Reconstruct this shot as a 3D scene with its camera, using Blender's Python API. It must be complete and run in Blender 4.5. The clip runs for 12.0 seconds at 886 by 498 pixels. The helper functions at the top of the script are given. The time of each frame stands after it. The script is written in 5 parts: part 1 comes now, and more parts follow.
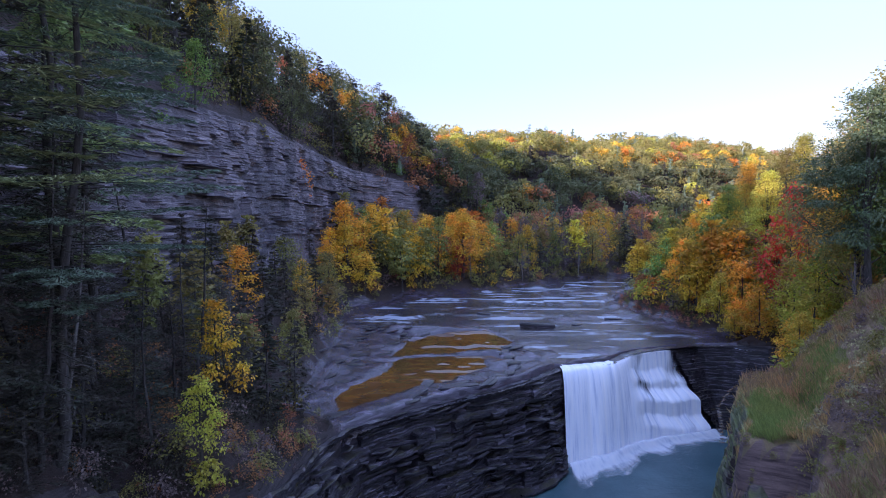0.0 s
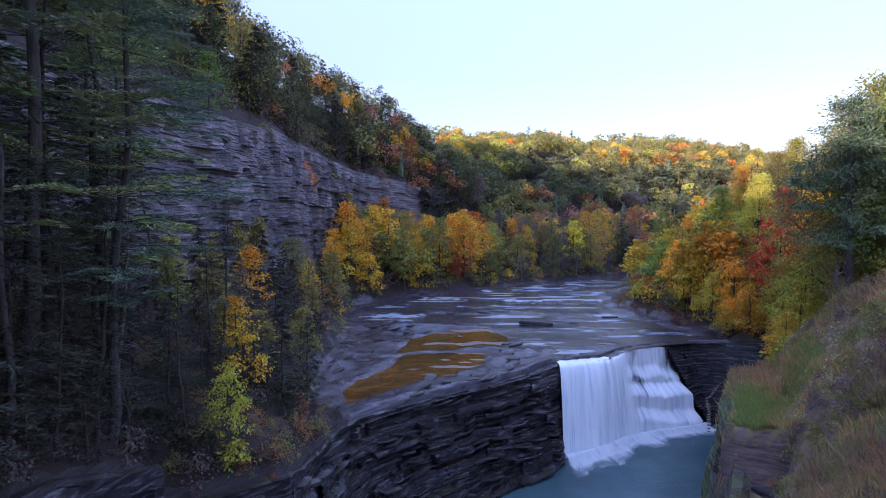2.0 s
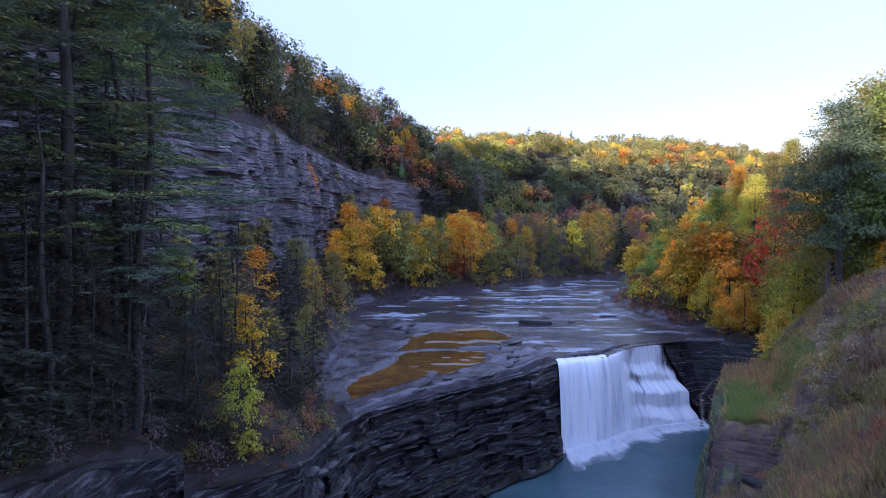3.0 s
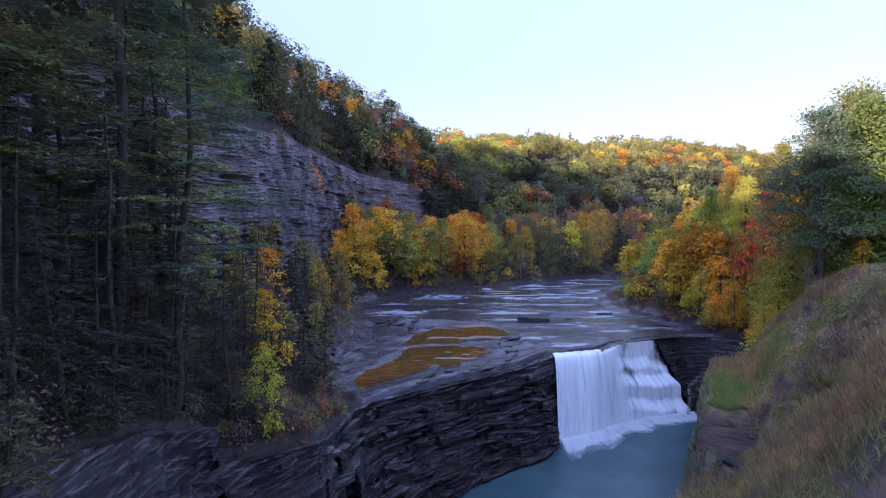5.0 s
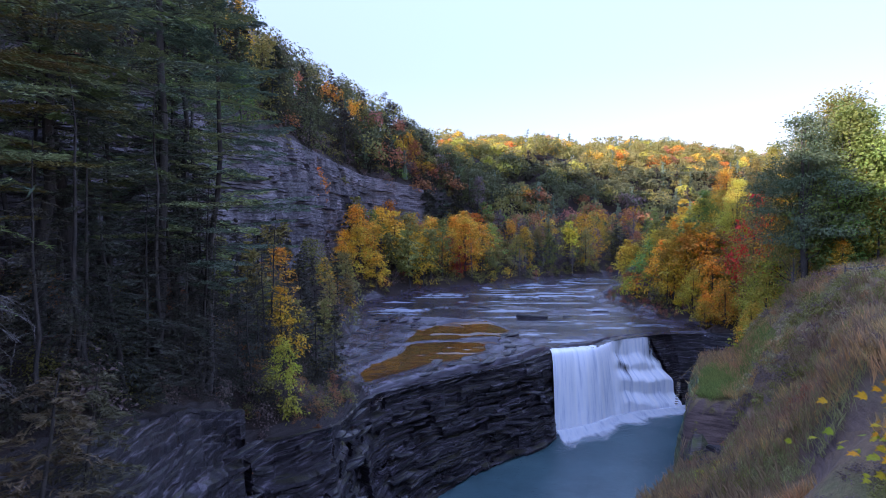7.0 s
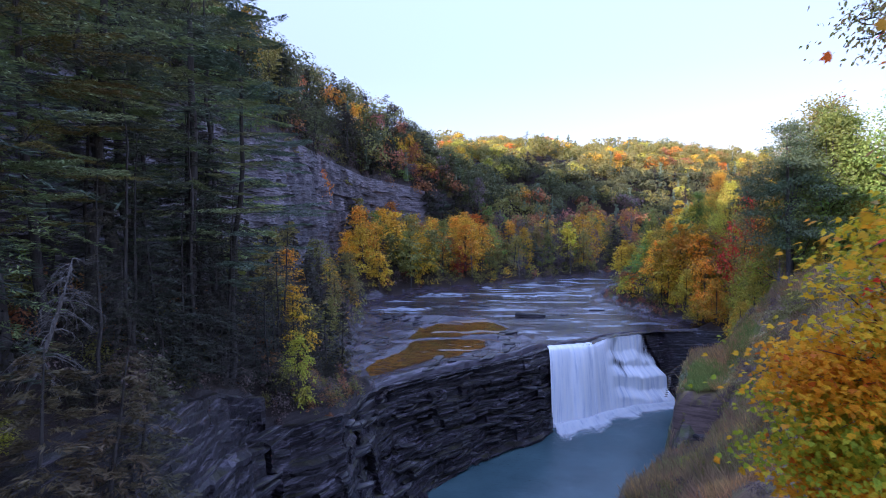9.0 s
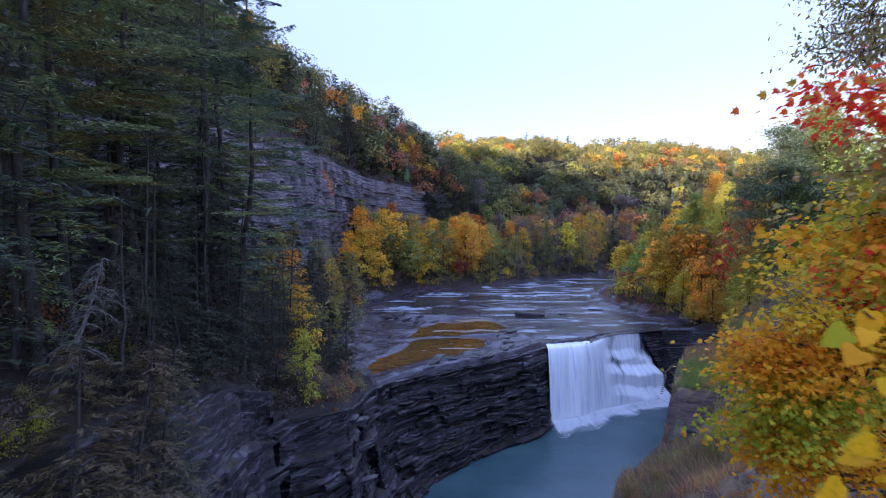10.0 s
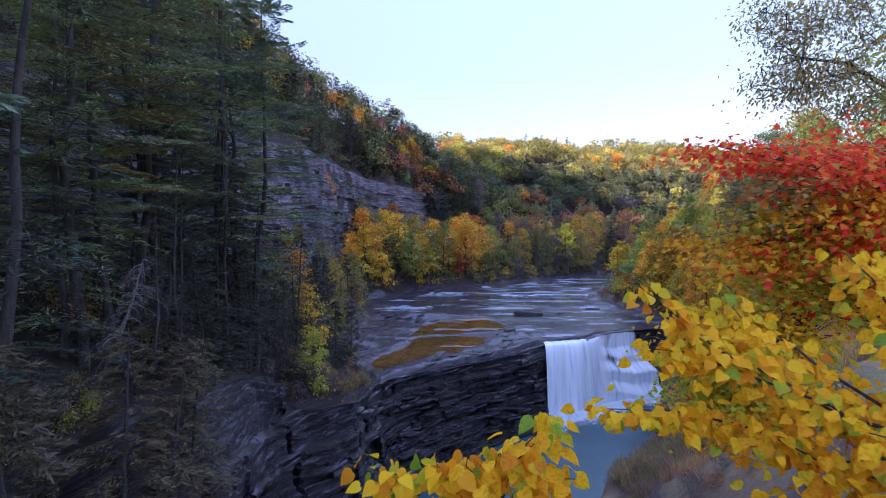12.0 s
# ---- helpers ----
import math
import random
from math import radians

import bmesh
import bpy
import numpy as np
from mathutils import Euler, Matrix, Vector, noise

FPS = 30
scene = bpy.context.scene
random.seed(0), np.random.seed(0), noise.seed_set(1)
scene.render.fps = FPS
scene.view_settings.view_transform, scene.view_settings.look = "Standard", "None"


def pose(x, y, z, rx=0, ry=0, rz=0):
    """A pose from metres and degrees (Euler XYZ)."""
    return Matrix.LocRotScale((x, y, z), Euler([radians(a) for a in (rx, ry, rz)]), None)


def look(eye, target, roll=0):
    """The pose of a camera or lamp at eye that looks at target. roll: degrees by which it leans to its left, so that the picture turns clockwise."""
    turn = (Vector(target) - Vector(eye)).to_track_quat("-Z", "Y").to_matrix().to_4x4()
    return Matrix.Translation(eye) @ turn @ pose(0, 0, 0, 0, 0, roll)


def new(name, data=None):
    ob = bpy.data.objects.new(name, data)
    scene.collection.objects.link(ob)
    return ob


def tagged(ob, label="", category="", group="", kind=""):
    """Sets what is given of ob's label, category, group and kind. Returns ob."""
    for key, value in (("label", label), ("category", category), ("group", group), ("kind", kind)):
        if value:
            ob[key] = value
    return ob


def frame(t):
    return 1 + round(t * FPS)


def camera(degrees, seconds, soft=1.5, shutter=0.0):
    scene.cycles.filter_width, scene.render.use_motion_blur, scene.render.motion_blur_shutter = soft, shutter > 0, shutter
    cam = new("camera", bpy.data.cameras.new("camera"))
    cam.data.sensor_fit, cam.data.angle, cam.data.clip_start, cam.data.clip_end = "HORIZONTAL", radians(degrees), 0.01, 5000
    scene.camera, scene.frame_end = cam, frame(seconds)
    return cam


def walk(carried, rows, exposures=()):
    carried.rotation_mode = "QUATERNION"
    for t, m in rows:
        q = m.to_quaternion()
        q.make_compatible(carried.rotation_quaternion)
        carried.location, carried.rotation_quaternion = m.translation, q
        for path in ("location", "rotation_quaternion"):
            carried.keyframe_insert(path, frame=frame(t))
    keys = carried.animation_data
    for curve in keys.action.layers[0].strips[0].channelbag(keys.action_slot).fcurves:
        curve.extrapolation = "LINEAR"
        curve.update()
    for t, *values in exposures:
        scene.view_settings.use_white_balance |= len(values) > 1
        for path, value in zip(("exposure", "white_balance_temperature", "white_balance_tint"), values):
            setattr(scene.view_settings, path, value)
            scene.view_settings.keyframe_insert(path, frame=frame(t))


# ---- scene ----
# ---------------------------------------------------------------- camera
cam = camera(80.0, 12.0, soft=1.0, shutter=0.6)
PATH = [
    (0.0, 0.0, 0.0, 26.4), (0.5, -0.06, -0.56, 26.43), (1.0, -0.13, -1.16, 26.48), (1.5, -0.19, -1.80, 26.53),
    (2.0, -0.24, -2.46, 26.58), (2.5, -0.30, -3.16, 26.63), (3.0, -0.36, -3.85, 26.68), (5.0, -0.61, -6.80, 26.77),
    (5.5, -0.67, -7.53, 26.81), (6.0, -0.72, -8.26, 26.84), (6.5, -0.78, -8.96, 26.88), (7.0, -0.83, -9.66, 26.93),
    (9.0, -1.01, -12.33, 27.18), (9.5, -1.05, -12.98, 27.25), (10.0, -1.09, -13.62, 27.30), (10.5, -1.12, -14.26, 27.36),
    (11.0, -1.16, -14.86, 27.42), (11.5, -1.18, -15.38, 27.47), (12.0, -1.19, -15.79, 27.51),
]
walk(cam, [(t, pose(x, y, z, 86.5, 0, 0)) for t, x, y, z in PATH], exposures=[(0.0, 1.80, 5400, 38), (12.0, 1.80, 5400, 38)])

# ---------------------------------------------------------------- light
SUN_AZ, SUN_EL = math.atan2(-0.80, -0.60), radians(13.5)
world = bpy.data.worlds.new("sky")
scene.world = world
world.use_nodes = True
wn = world.node_tree.nodes
sky = wn.new("ShaderNodeTexSky")
sky.sky_type, sky.sun_disc = "NISHITA", False
sky.sun_elevation, sky.sun_rotation = SUN_EL, SUN_AZ
sky.air_density, sky.dust_density, sky.ozone_density = 1.7, 0.3, 2.5
wn["Background"].inputs["Strength"].default_value = 0.040
world.node_tree.links.new(sky.outputs[0], wn["Background"].inputs["Color"])
veil, both = wn.new("ShaderNodeBackground"), wn.new("ShaderNodeAddShader")  # thin even haze
veil.inputs["Strength"].default_value = 0.195
aloft, high, ramp_up = wn.new("ShaderNodeTexCoord"), wn.new("ShaderNodeSeparateXYZ"), wn.new("ShaderNodeValToRGB")
world.node_tree.links.new(aloft.outputs["Generated"], high.inputs[0])
world.node_tree.links.new(high.outputs["Z"], ramp_up.inputs[0])
world.node_tree.links.new(ramp_up.outputs[0], veil.inputs["Color"])
for stop, (at, col) in zip(ramp_up.color_ramp.elements, ((0.25, (0.66, 0.82, 1.0, 1)), (1.0, (1.42, 1.88, 2.60, 1)))):  # paler near the horizon, brighter overhead
    stop.position, stop.color = at, col
world.node_tree.links.new(wn["Background"].outputs[0], both.inputs[0])
world.node_tree.links.new(veil.outputs[0], both.inputs[1])
world.node_tree.links.new(both.outputs[0], wn["World Output"].inputs["Surface"])
sun = new("sun", bpy.data.lights.new("sun", "SUN"))
sun.data.energy, sun.data.angle, sun.data.color = 2.9, radians(0.55), (1.0, 0.83, 0.60)
to_sun = Vector((math.sin(SUN_AZ) * math.cos(SUN_EL), math.cos(SUN_AZ) * math.cos(SUN_EL), math.sin(SUN_EL)))
sun.matrix_world = look((0, 0, 200), Vector((0, 0, 200)) - to_sun)

# ---------------------------------------------------------------- lie of the land

def value_noise(x, y, cell, seed=0):
    """Smooth noise between -1 and 1 on a plan, with features about one cell wide."""
    tab = np.random.default_rng(seed).uniform(-1, 1, (256, 256))
    u, v = np.asarray(x, float) / cell + 1000, np.asarray(y, float) / cell + 1000
    i, j = np.floor(u).astype(int), np.floor(v).astype(int)
    a, b = u - i, v - j
    a, b = a * a * (3 - 2 * a), b * b * (3 - 2 * b)
    i, j, i1, j1 = i % 256, j % 256, (i + 1) % 256, (j + 1) % 256
    return (tab[i, j] * (1 - a) + tab[i1, j] * a) * (1 - b) + (tab[i, j1] * (1 - a) + tab[i1, j1] * a) * b


def fbm(x, y, cell, seed=0, octaves=3):
    return sum(value_noise(x, y, cell / 2 ** k, seed + k) / 2 ** k for k in range(octaves))


def ramp(x, a, b):
    u = np.clip((np.asarray(x, float) - a) / (b - a), 0, 1)
    return u * u * (3 - 2 * u)


def line_distance(x, y, pts):
    """Distance from plan points to a polyline."""
    best = np.full(np.shape(x), 1e9)
    for (ax, ay), (bx, by) in zip(pts[:-1], pts[1:]):
        dx, dy = bx - ax, by - ay
        k = np.clip(((x - ax) * dx + (y - ay) * dy) / (dx * dx + dy * dy), 0, 1)
        best = np.minimum(best, np.hypot(x - ax - k * dx, y - ay - k * dy))
    return best


def inside(x, y, pts):
    hit = np.zeros(np.shape(x), bool)
    for (ax, ay), (bx, by) in zip(pts, pts[1:] + pts[:1]):
        if ay != by:
            hit ^= ((ay > y) != (by > y)) & (x < (bx - ax) * (y - ay) / (by - ay) + ax)
    return hit


def signed(x, y, pts):
    """Distance outside a closed outline, negative within."""
    d = line_distance(x, y, pts + pts[:1])
    return np.where(inside(x, y, pts), -d, d)


# rim of the lower gorge: top edge and foot of its rock walls
RIM_LEFT = [(-19, -60, 20.5), (-17, -25, 20.5), (-14.2, -10, 20.5), (-12.6, 2, 20.2), (-12.0, 8, 19.6), (-12.2, 13.4, 18.4), (-11.8, 16.6, 17.0), (-11.5, 18.3, 16.5), (-12.2, 18.8, 14.4), (-11.4, 20.2, 13.8), (-9.6, 21.8, 13.6),
            (-8.0, 23.6, 13.4), (-8.0, 26.0, 12.6), (-8.2, 31.0, 11.3), (-8.0, 36.0, 10.6), (-7.0, 40, 10.0), (-3.0, 44, 9.75), (1.0, 47.2, 9.7), (5.2, 50, 9.7), (9.0, 53.3, 9.7), (13.0, 57.4, 9.6)]
FOOT_LEFT = [(-12, -60), (-10, -25), (-8.6, -10), (-7.6, 2), (-6.8, 13), (-5.9, 20), (-4.9, 26), (-3.8, 31), (-2.6, 35), (-1.0, 38.5), (1.5, 41.5),
             (4.6, 45.6), (8.2, 48.6), (11.0, 50.6), (13.0, 53.0)]
RIM_FALLS = [(13.0, 57.4, 9.6), (16.0, 58.8, 9.5), (19.4, 60.0, 9.45), (21.6, 62.6, 9.4), (25.2, 65.2, 9.35), (29.6, 66.8, 9.35)]
FOOT_FALLS = [(13.0, 53.0), (15.6, 54.2), (18.8, 55.6), (22.4, 58.4), (27.6, 60.4), (34.0, 62.4)]
RIM_RIGHT = [(29.6, 66.8, 9.35), (33.0, 67.8, 9.5), (37.0, 67.0, 9.9), (40.0, 64.0, 10.4), (41.0, 60.0, 11.0)]
FOOT_RIGHT = [(34.0, 62.4), (35.4, 63.4), (36.6, 62.8), (37.2, 61.2), (37.4, 58.0)]
POOL_RIGHT = [(36.6, 57.5), (32.4, 54.0), (28.0, 50.0), (24.6, 45.6), (22.6, 41.2), (20.6, 37.2), (17.8, 33.2), (11.5, 27.5), (6.5, 18.0), (1.0, 6.0), (-1.5, -6.0),
              (-3.0, -25.0), (-4.0, -60.0)]
GORGE = [(x, y) for x, y, z in RIM_LEFT + RIM_FALLS[1:] + RIM_RIGHT[1:]] + POOL_RIGHT
BANK_LEFT = [(-11.0, 39.0), (-12.6, 46.0), (-13.0, 54.0), (-13.6, 68.0), (-16.0, 82.0), (-16.6, 93.0), (-6.0, 103.5), (7.0, 114.0), (38.0, 134.5), (60.0, 146.0), (110.0, 168.0), (400.0, 330.0)]
BANK_RIGHT = [(400.0, 300.0), (110.0, 146.0), (60.0, 133.0), (44.0, 120.0), (33.5, 103.0), (32.0, 95.0), (33.5, 84.0), (35.5, 77.0), (39.0, 69.0), (37.0, 67.0), (29.6, 66.8), (19.4, 60.0), (13.0, 57.4), (5.2, 50.0), (-3.0, 44.0), (-7.0, 40.0)]
RIVER = BANK_LEFT + BANK_RIGHT
RIVER_MID = [(0.0, 48.0), (8.0, 70.0), (9.0, 95.0), (30.0, 118.0), (60.0, 139.0), (110.0, 157.0), (400.0, 315.0)]
CLIFF = [(-27.0, -60), (-26.5, 0), (-26.0, 40), (-25.0, 62), (-25.5, 80), (-24.8, 105), (-21.0, 126), (-13.0, 141), (-2.0, 151), (12.0, 160)]
STEPS = ((66.0, 0.10), (74.5, 0.16), (85.5, 0.22), (94.0, 0.14), (101.5, 0.22), (112.0, 0.15), (124.0, 0.15))


def river_level(x, y):
    """Height of the upper river, which comes down over low ledges."""
    bend = y + 2.6 * value_noise(x, y, 8, 40) + 0.06 * (x - 10) + 1.1 * value_noise(x, y, 2.5, 41)
    z = 9.6 + 0.0 * y
    for at, drop in STEPS:
        z = z + drop * ramp(bend, at - 0.8, at + 0.8)
    return z


def cliff_top(y):
    return 0.9 * value_noise(y, 0 * np.asarray(y), 7.0, 90) + np.interp(y, [0, 40, 62, 78, 105, 135, 155, 170], [37, 37.5, 39, 40.5, 38.5, 37, 33, 28])


def left_side(x, y):
    """1 to the left of the river's middle line, 0 to its right."""
    return inside(x, y, RIVER_MID + [(400.0, 900.0), (-900.0, 900.0), (-900.0, -200.0), (-5.0, -200.0)]).astype(float)


def height(x, y):
    x, y = np.asarray(x, float), np.asarray(y, float)
    g, r = signed(x, y, GORGE), signed(x, y, RIVER)
    d = np.maximum(np.minimum(g, r), 0)
    rough = fbm(x, y, 6.0, 3) * 0.5 * ramp(d, 0.5, 8) + fbm(x, y, 45, 9) * 5.0 * ramp(d, 35, 120)
    # left bank: wooded talus, cliff, steep wood, plateau
    rim = np.interp(y, [-60, 2, 8, 13.4, 16.6, 18.3, 18.9, 20.2, 23.6, 26, 31, 36, 41, 58, 140], [20.5, 20.2, 19.6, 18.4, 17.0, 16.4, 14.6, 13.9, 13.4, 12.6, 11.3, 10.6, 10.0, 10.0, 11.0])
    c = signed(x, y, CLIFF + [(12.0, 400.0), (-900.0, 400.0), (-900.0, -60.0)])  # negative behind the cliff's line
    foot = np.interp(y, [0, 40, 62, 100, 130, 160], [24, 22.5, 21.5, 20.5, 18, 15])
    top = cliff_top(y)
    w = d / np.maximum(d + np.maximum(c, 0), 0.1)
    talus = rim + (foot - rim) * w ** 0.85
    talus = talus + 0.8 * ramp(d, 0.8, 3.2) * ramp(y, 30, 20)
    behind = np.maximum(-c, 0)
    # the 40 m rise is an unseen hill, added to block the low sun
    up = top - 1.0 + 1.5 * ramp(y, 85, 140) * ramp(behind, 2, 14) + np.interp(behind, [0, 4, 14, 30, 60, 400], [0, 4.5, 17, 25, 29, 34]) + 40 * ramp(behind, 45, 150) * ramp(y, 190, 110)
    left = np.where(c > 0, talus, foot + (up - foot) * ramp(behind, 0.4, 1.6))
    # right bank: rock shelf with grass, plateau by the pool, wooded rise further up
    near = np.interp(d + 0.8 * value_noise(x, y, 3.5, 96), [0, 0.8, 1.5, 5.2, 6.4, 8.0, 10.0, 12.5, 18, 60, 200], [-1.0, 6.0, 10.7, 11.6, 14.6, 16.4, 19.2, 21.3, 22.2, 23, 26])
    soft = np.interp(d + 0.9 * value_noise(x, y, 4.0, 97), [0, 0.7, 1.4, 5.5, 7.0, 10.0, 13, 20, 60, 200], [-1.0, 4.0, 6.6, 8.4, 11.5, 14.5, 20.0, 21.6, 23, 26])
    yy = y + 0.3 * (x - 24) + 0.8 * value_noise(x, y, 2.5, 98)
    front = ramp(yy, 34.6, 32.8)
    near = near + (soft - near) * (front + (ramp(yy, 37.0, 26.5) - front) * ramp(near, 11.2, 13.5))
    close = np.interp(d, [0, 1, 2, 4, 8, 60, 200], [-1.0, 14.0, 19.5, 21.0, 21.6, 22.5, 26])
    near = near + (close - near) * ramp(y, 4, -5)
    wood = np.interp(d, [0, 1.5, 5, 14, 24, 50, 90, 160, 400], [10.0, 11.0, 13.0, 18.5, 22, 30, 36, 42, 60])
    right = near + (wood - near) * ramp(y + 0.25 * (x - 36), 56, 66)
    # head of the valley, and the long ridge across it
    far = np.interp(d, [0, 1.5, 6, 20, 34, 52, 74, 92, 120, 200, 400, 700], [10.6, 11.4, 12.6, 15.5, 21.5, 34, 47, 53.5, 55, 57, 60, 64])
    far = far + ramp(d, 40, 85) * np.interp(x - 0.12 * (y - 240), [-20, 6, 28, 40, 54, 68, 84, 100, 118, 134, 150, 190], [0, 0.5, 1.5, 2.6, 1.4, 1.4, 4.0, 6.8, 8.0, 7.4, 6.4, 4.0]) + ramp(d, 10, 40) * 1.2 * value_noise(x, y, 16, 24)
    left = left + (far - left) * ramp(y + 0.5 * x, 150, 188) * ramp(x, -60, -10)
    side = left_side(x, y)
    land = right + (left - right) * side
    ridge = 58 + 5 * value_noise(x, y, 90, 21)
    land = land + (np.maximum(ridge, land) - land) * ramp(y - 0.12 * x, 250, 400)
    bed = river_level(x, y) - 0.16 + 0.26 * fbm(x, y * 1.8, 6.0, 31) * ramp(-r, 0, 2.0) + 0.5 * ramp(-r, 3.5, 0.0)
    shelf = 0.46 * ramp(signed(x, y, SHELF), 2.0, -2.5)
    bed = bed + shelf - 0.60 * ramp(np.minimum(signed(x, y, BASIN), signed(x, y, UPPER_BASIN)), 0.5, -0.5)
    bed = np.where(bed > river_level(x, y) - 0.05, np.round(bed / 0.14) * 0.14 + 0.03 * fbm(x, y, 1.2, 77), bed)
    z = np.where(r < 0, bed, land + rough)
    lip = ramp(-g, -0.55, 0.2)
    return z * (1 - lip) - 2.0 * lip


# dry rock shelf beside the lip, and the shallow basin in it
SHELF = [(-14.0, 38.0), (-7.0, 39.5), (-3.0, 43.5), (5.2, 49.5), (13.0, 57.0), (11.5, 60.5), (10.5, 66.0), (9.5, 72.0), (5.0, 78.0), (-8.0, 80.0), (-17.0, 84.0), (-16.0, 60.0)]
BASIN = [(-10.1, 47.9), (-9.1, 43.6), (-7.1, 45.6), (-4.4, 48.4), (-3.0, 50.4), (0.3, 53.5), (7.8, 61.4), (5.9, 63.0), (-4.7, 61.8), (-7.0, 55.5)]
UPPER_BASIN = [(-6.0, 62.6), (-4.5, 69.7), (0.5, 75.2), (6.2, 75.9), (9.1, 69.7), (7.2, 65.0), (1.1, 64.6)]
# ---------------------------------------------------------------- materials
def material(name, rough=0.8):
    m = bpy.data.materials.new(name)
    m.use_nodes = True
    b = m.node_tree.nodes["Principled BSDF"]
    b.inputs["Roughness"].default_value = rough
    return m, m.node_tree.nodes, m.node_tree.links, b


def place(nodes, links, kind="Object", scale=(1, 1, 1)):
    c, q = nodes.new("ShaderNodeTexCoord"), nodes.new("ShaderNodeMapping")
    q.inputs["Scale"].default_value = scale
    links.new(c.outputs[kind], q.inputs["Vector"])
    return q.outputs[0]


def grain(nodes, links, vec, scale, detail=4.0, rough=0.6, distortion=0.0):
    n = nodes.new("ShaderNodeTexNoise")
    n.inputs["Scale"].default_value, n.inputs["Detail"].default_value = scale, detail
    n.inputs["Roughness"].default_value, n.inputs["Distortion"].default_value = rough, distortion
    links.new(vec, n.inputs["Vector"])
    return n.outputs["Fac"]


def tones(nodes, links, fac, stops):
    r = nodes.new("ShaderNodeValToRGB")
    while len(r.color_ramp.elements) < len(stops):
        r.color_ramp.elements.new(0.5)
    for e, (at, col) in zip(r.color_ramp.elements, stops):
        e.position, e.color = at, (*col, 1)
    links.new(fac, r.inputs[0])
    return r.outputs[0]


def blend(nodes, links, fac, a, b, mode="MIX"):
    n = nodes.new("ShaderNodeMix")
    n.data_type, n.blend_type = "RGBA", mode
    for socket, value in ((n.inputs[0], fac), (n.inputs[6], a), (n.inputs[7], b)):
        if isinstance(value, (int, float)):
            socket.default_value = value
        elif isinstance(value, tuple):
            socket.default_value = (*value, 1)
        else:
            links.new(value, socket)
    return n.outputs[2]


def calc(nodes, links, op, a, b=0.0):
    n = nodes.new("ShaderNodeMath")
    n.operation, n.use_clamp = op, op not in ("SUBTRACT",)
    for socket, value in ((n.inputs[0], a), (n.inputs[1], b)):
        if isinstance(value, (int, float)):
            socket.default_value = value
        else:
            links.new(value, socket)
    return n.outputs[0]


def relief(nodes, links, bsdf, fac, strength, distance):
    n = nodes.new("ShaderNodeBump")
    n.inputs["Strength"].default_value, n.inputs["Distance"].default_value = strength, distance
    links.new(fac, n.inputs["Height"])
    links.new(n.outputs[0], bsdf.inputs["Normal"])


def facing_up(nodes, links, low, high):
    """0 on steep faces, 1 on level ones."""
    g, s, r = nodes.new("ShaderNodeNewGeometry"), nodes.new("ShaderNodeSeparateXYZ"), nodes.new("ShaderNodeMapRange")
    links.new(g.outputs["True Normal"], s.inputs[0])
    links.new(s.outputs["Z"], r.inputs["Value"])
    r.inputs["From Min"].default_value, r.inputs["From Max"].default_value = low, high
    return r.outputs[0]


def rock(name, dark, mid, light, rough, band=1.4, bumps=0.12, moss=None, stain=None, bed=(0.25, 0.25, 3.0)):
    """Layered rock: thin level beds, cracks, stains, and moss or litter on the ledges."""
    m, nodes, links, b = material(name, rough)
    vec, flat = place(nodes, links), place(nodes, links, scale=bed)
    beds = grain(nodes, links, flat, band, 6, 0.7, 0.4)
    spots = grain(nodes, links, vec, 0.35, 5, 0.6)
    fine = grain(nodes, links, vec, 7.0, 6, 0.7)
    col = tones(nodes, links, beds, [(0.41, dark), (0.48, mid), (0.55, mid), (0.60, light)])
    col = blend(nodes, links, 0.55, col, tones(nodes, links, fine, [(0.3, (0.35, 0.35, 0.35)), (0.7, (1.0, 1.0, 1.0))]), "MULTIPLY")
    col = blend(nodes, links, 0.6, col, tones(nodes, links, spots, [(0.35, (0.45, 0.42, 0.42)), (0.65, (1.0, 1.0, 1.0))]), "MULTIPLY")
    if stain:
        col = blend(nodes, links, tones(nodes, links, grain(nodes, links, place(nodes, links, scale=(1, 1, 0.45)), 0.16, 5, 0.65), [(0.45, (0, 0, 0)), (0.56, (1, 1, 1))]), col, stain)
    if moss:
        growth = grain(nodes, links, vec, 0.7, 5, 0.7)
        where = calc(nodes, links, "MULTIPLY", facing_up(nodes, links, 0.55, 0.9), tones(nodes, links, growth, [(0.46, (0, 0, 0)), (0.6, (1, 1, 1))]))
        col = blend(nodes, links, where, col, moss)
    links.new(col, b.inputs["Base Color"])
    links.new(tones(nodes, links, spots, [(0.3, (rough * 0.6,) * 3), (0.7, (min(rough * 1.3, 1),) * 3)]), b.inputs["Roughness"])
    relief(nodes, links, b, blend(nodes, links, 0.4, beds, fine), 0.9, bumps)
    return m


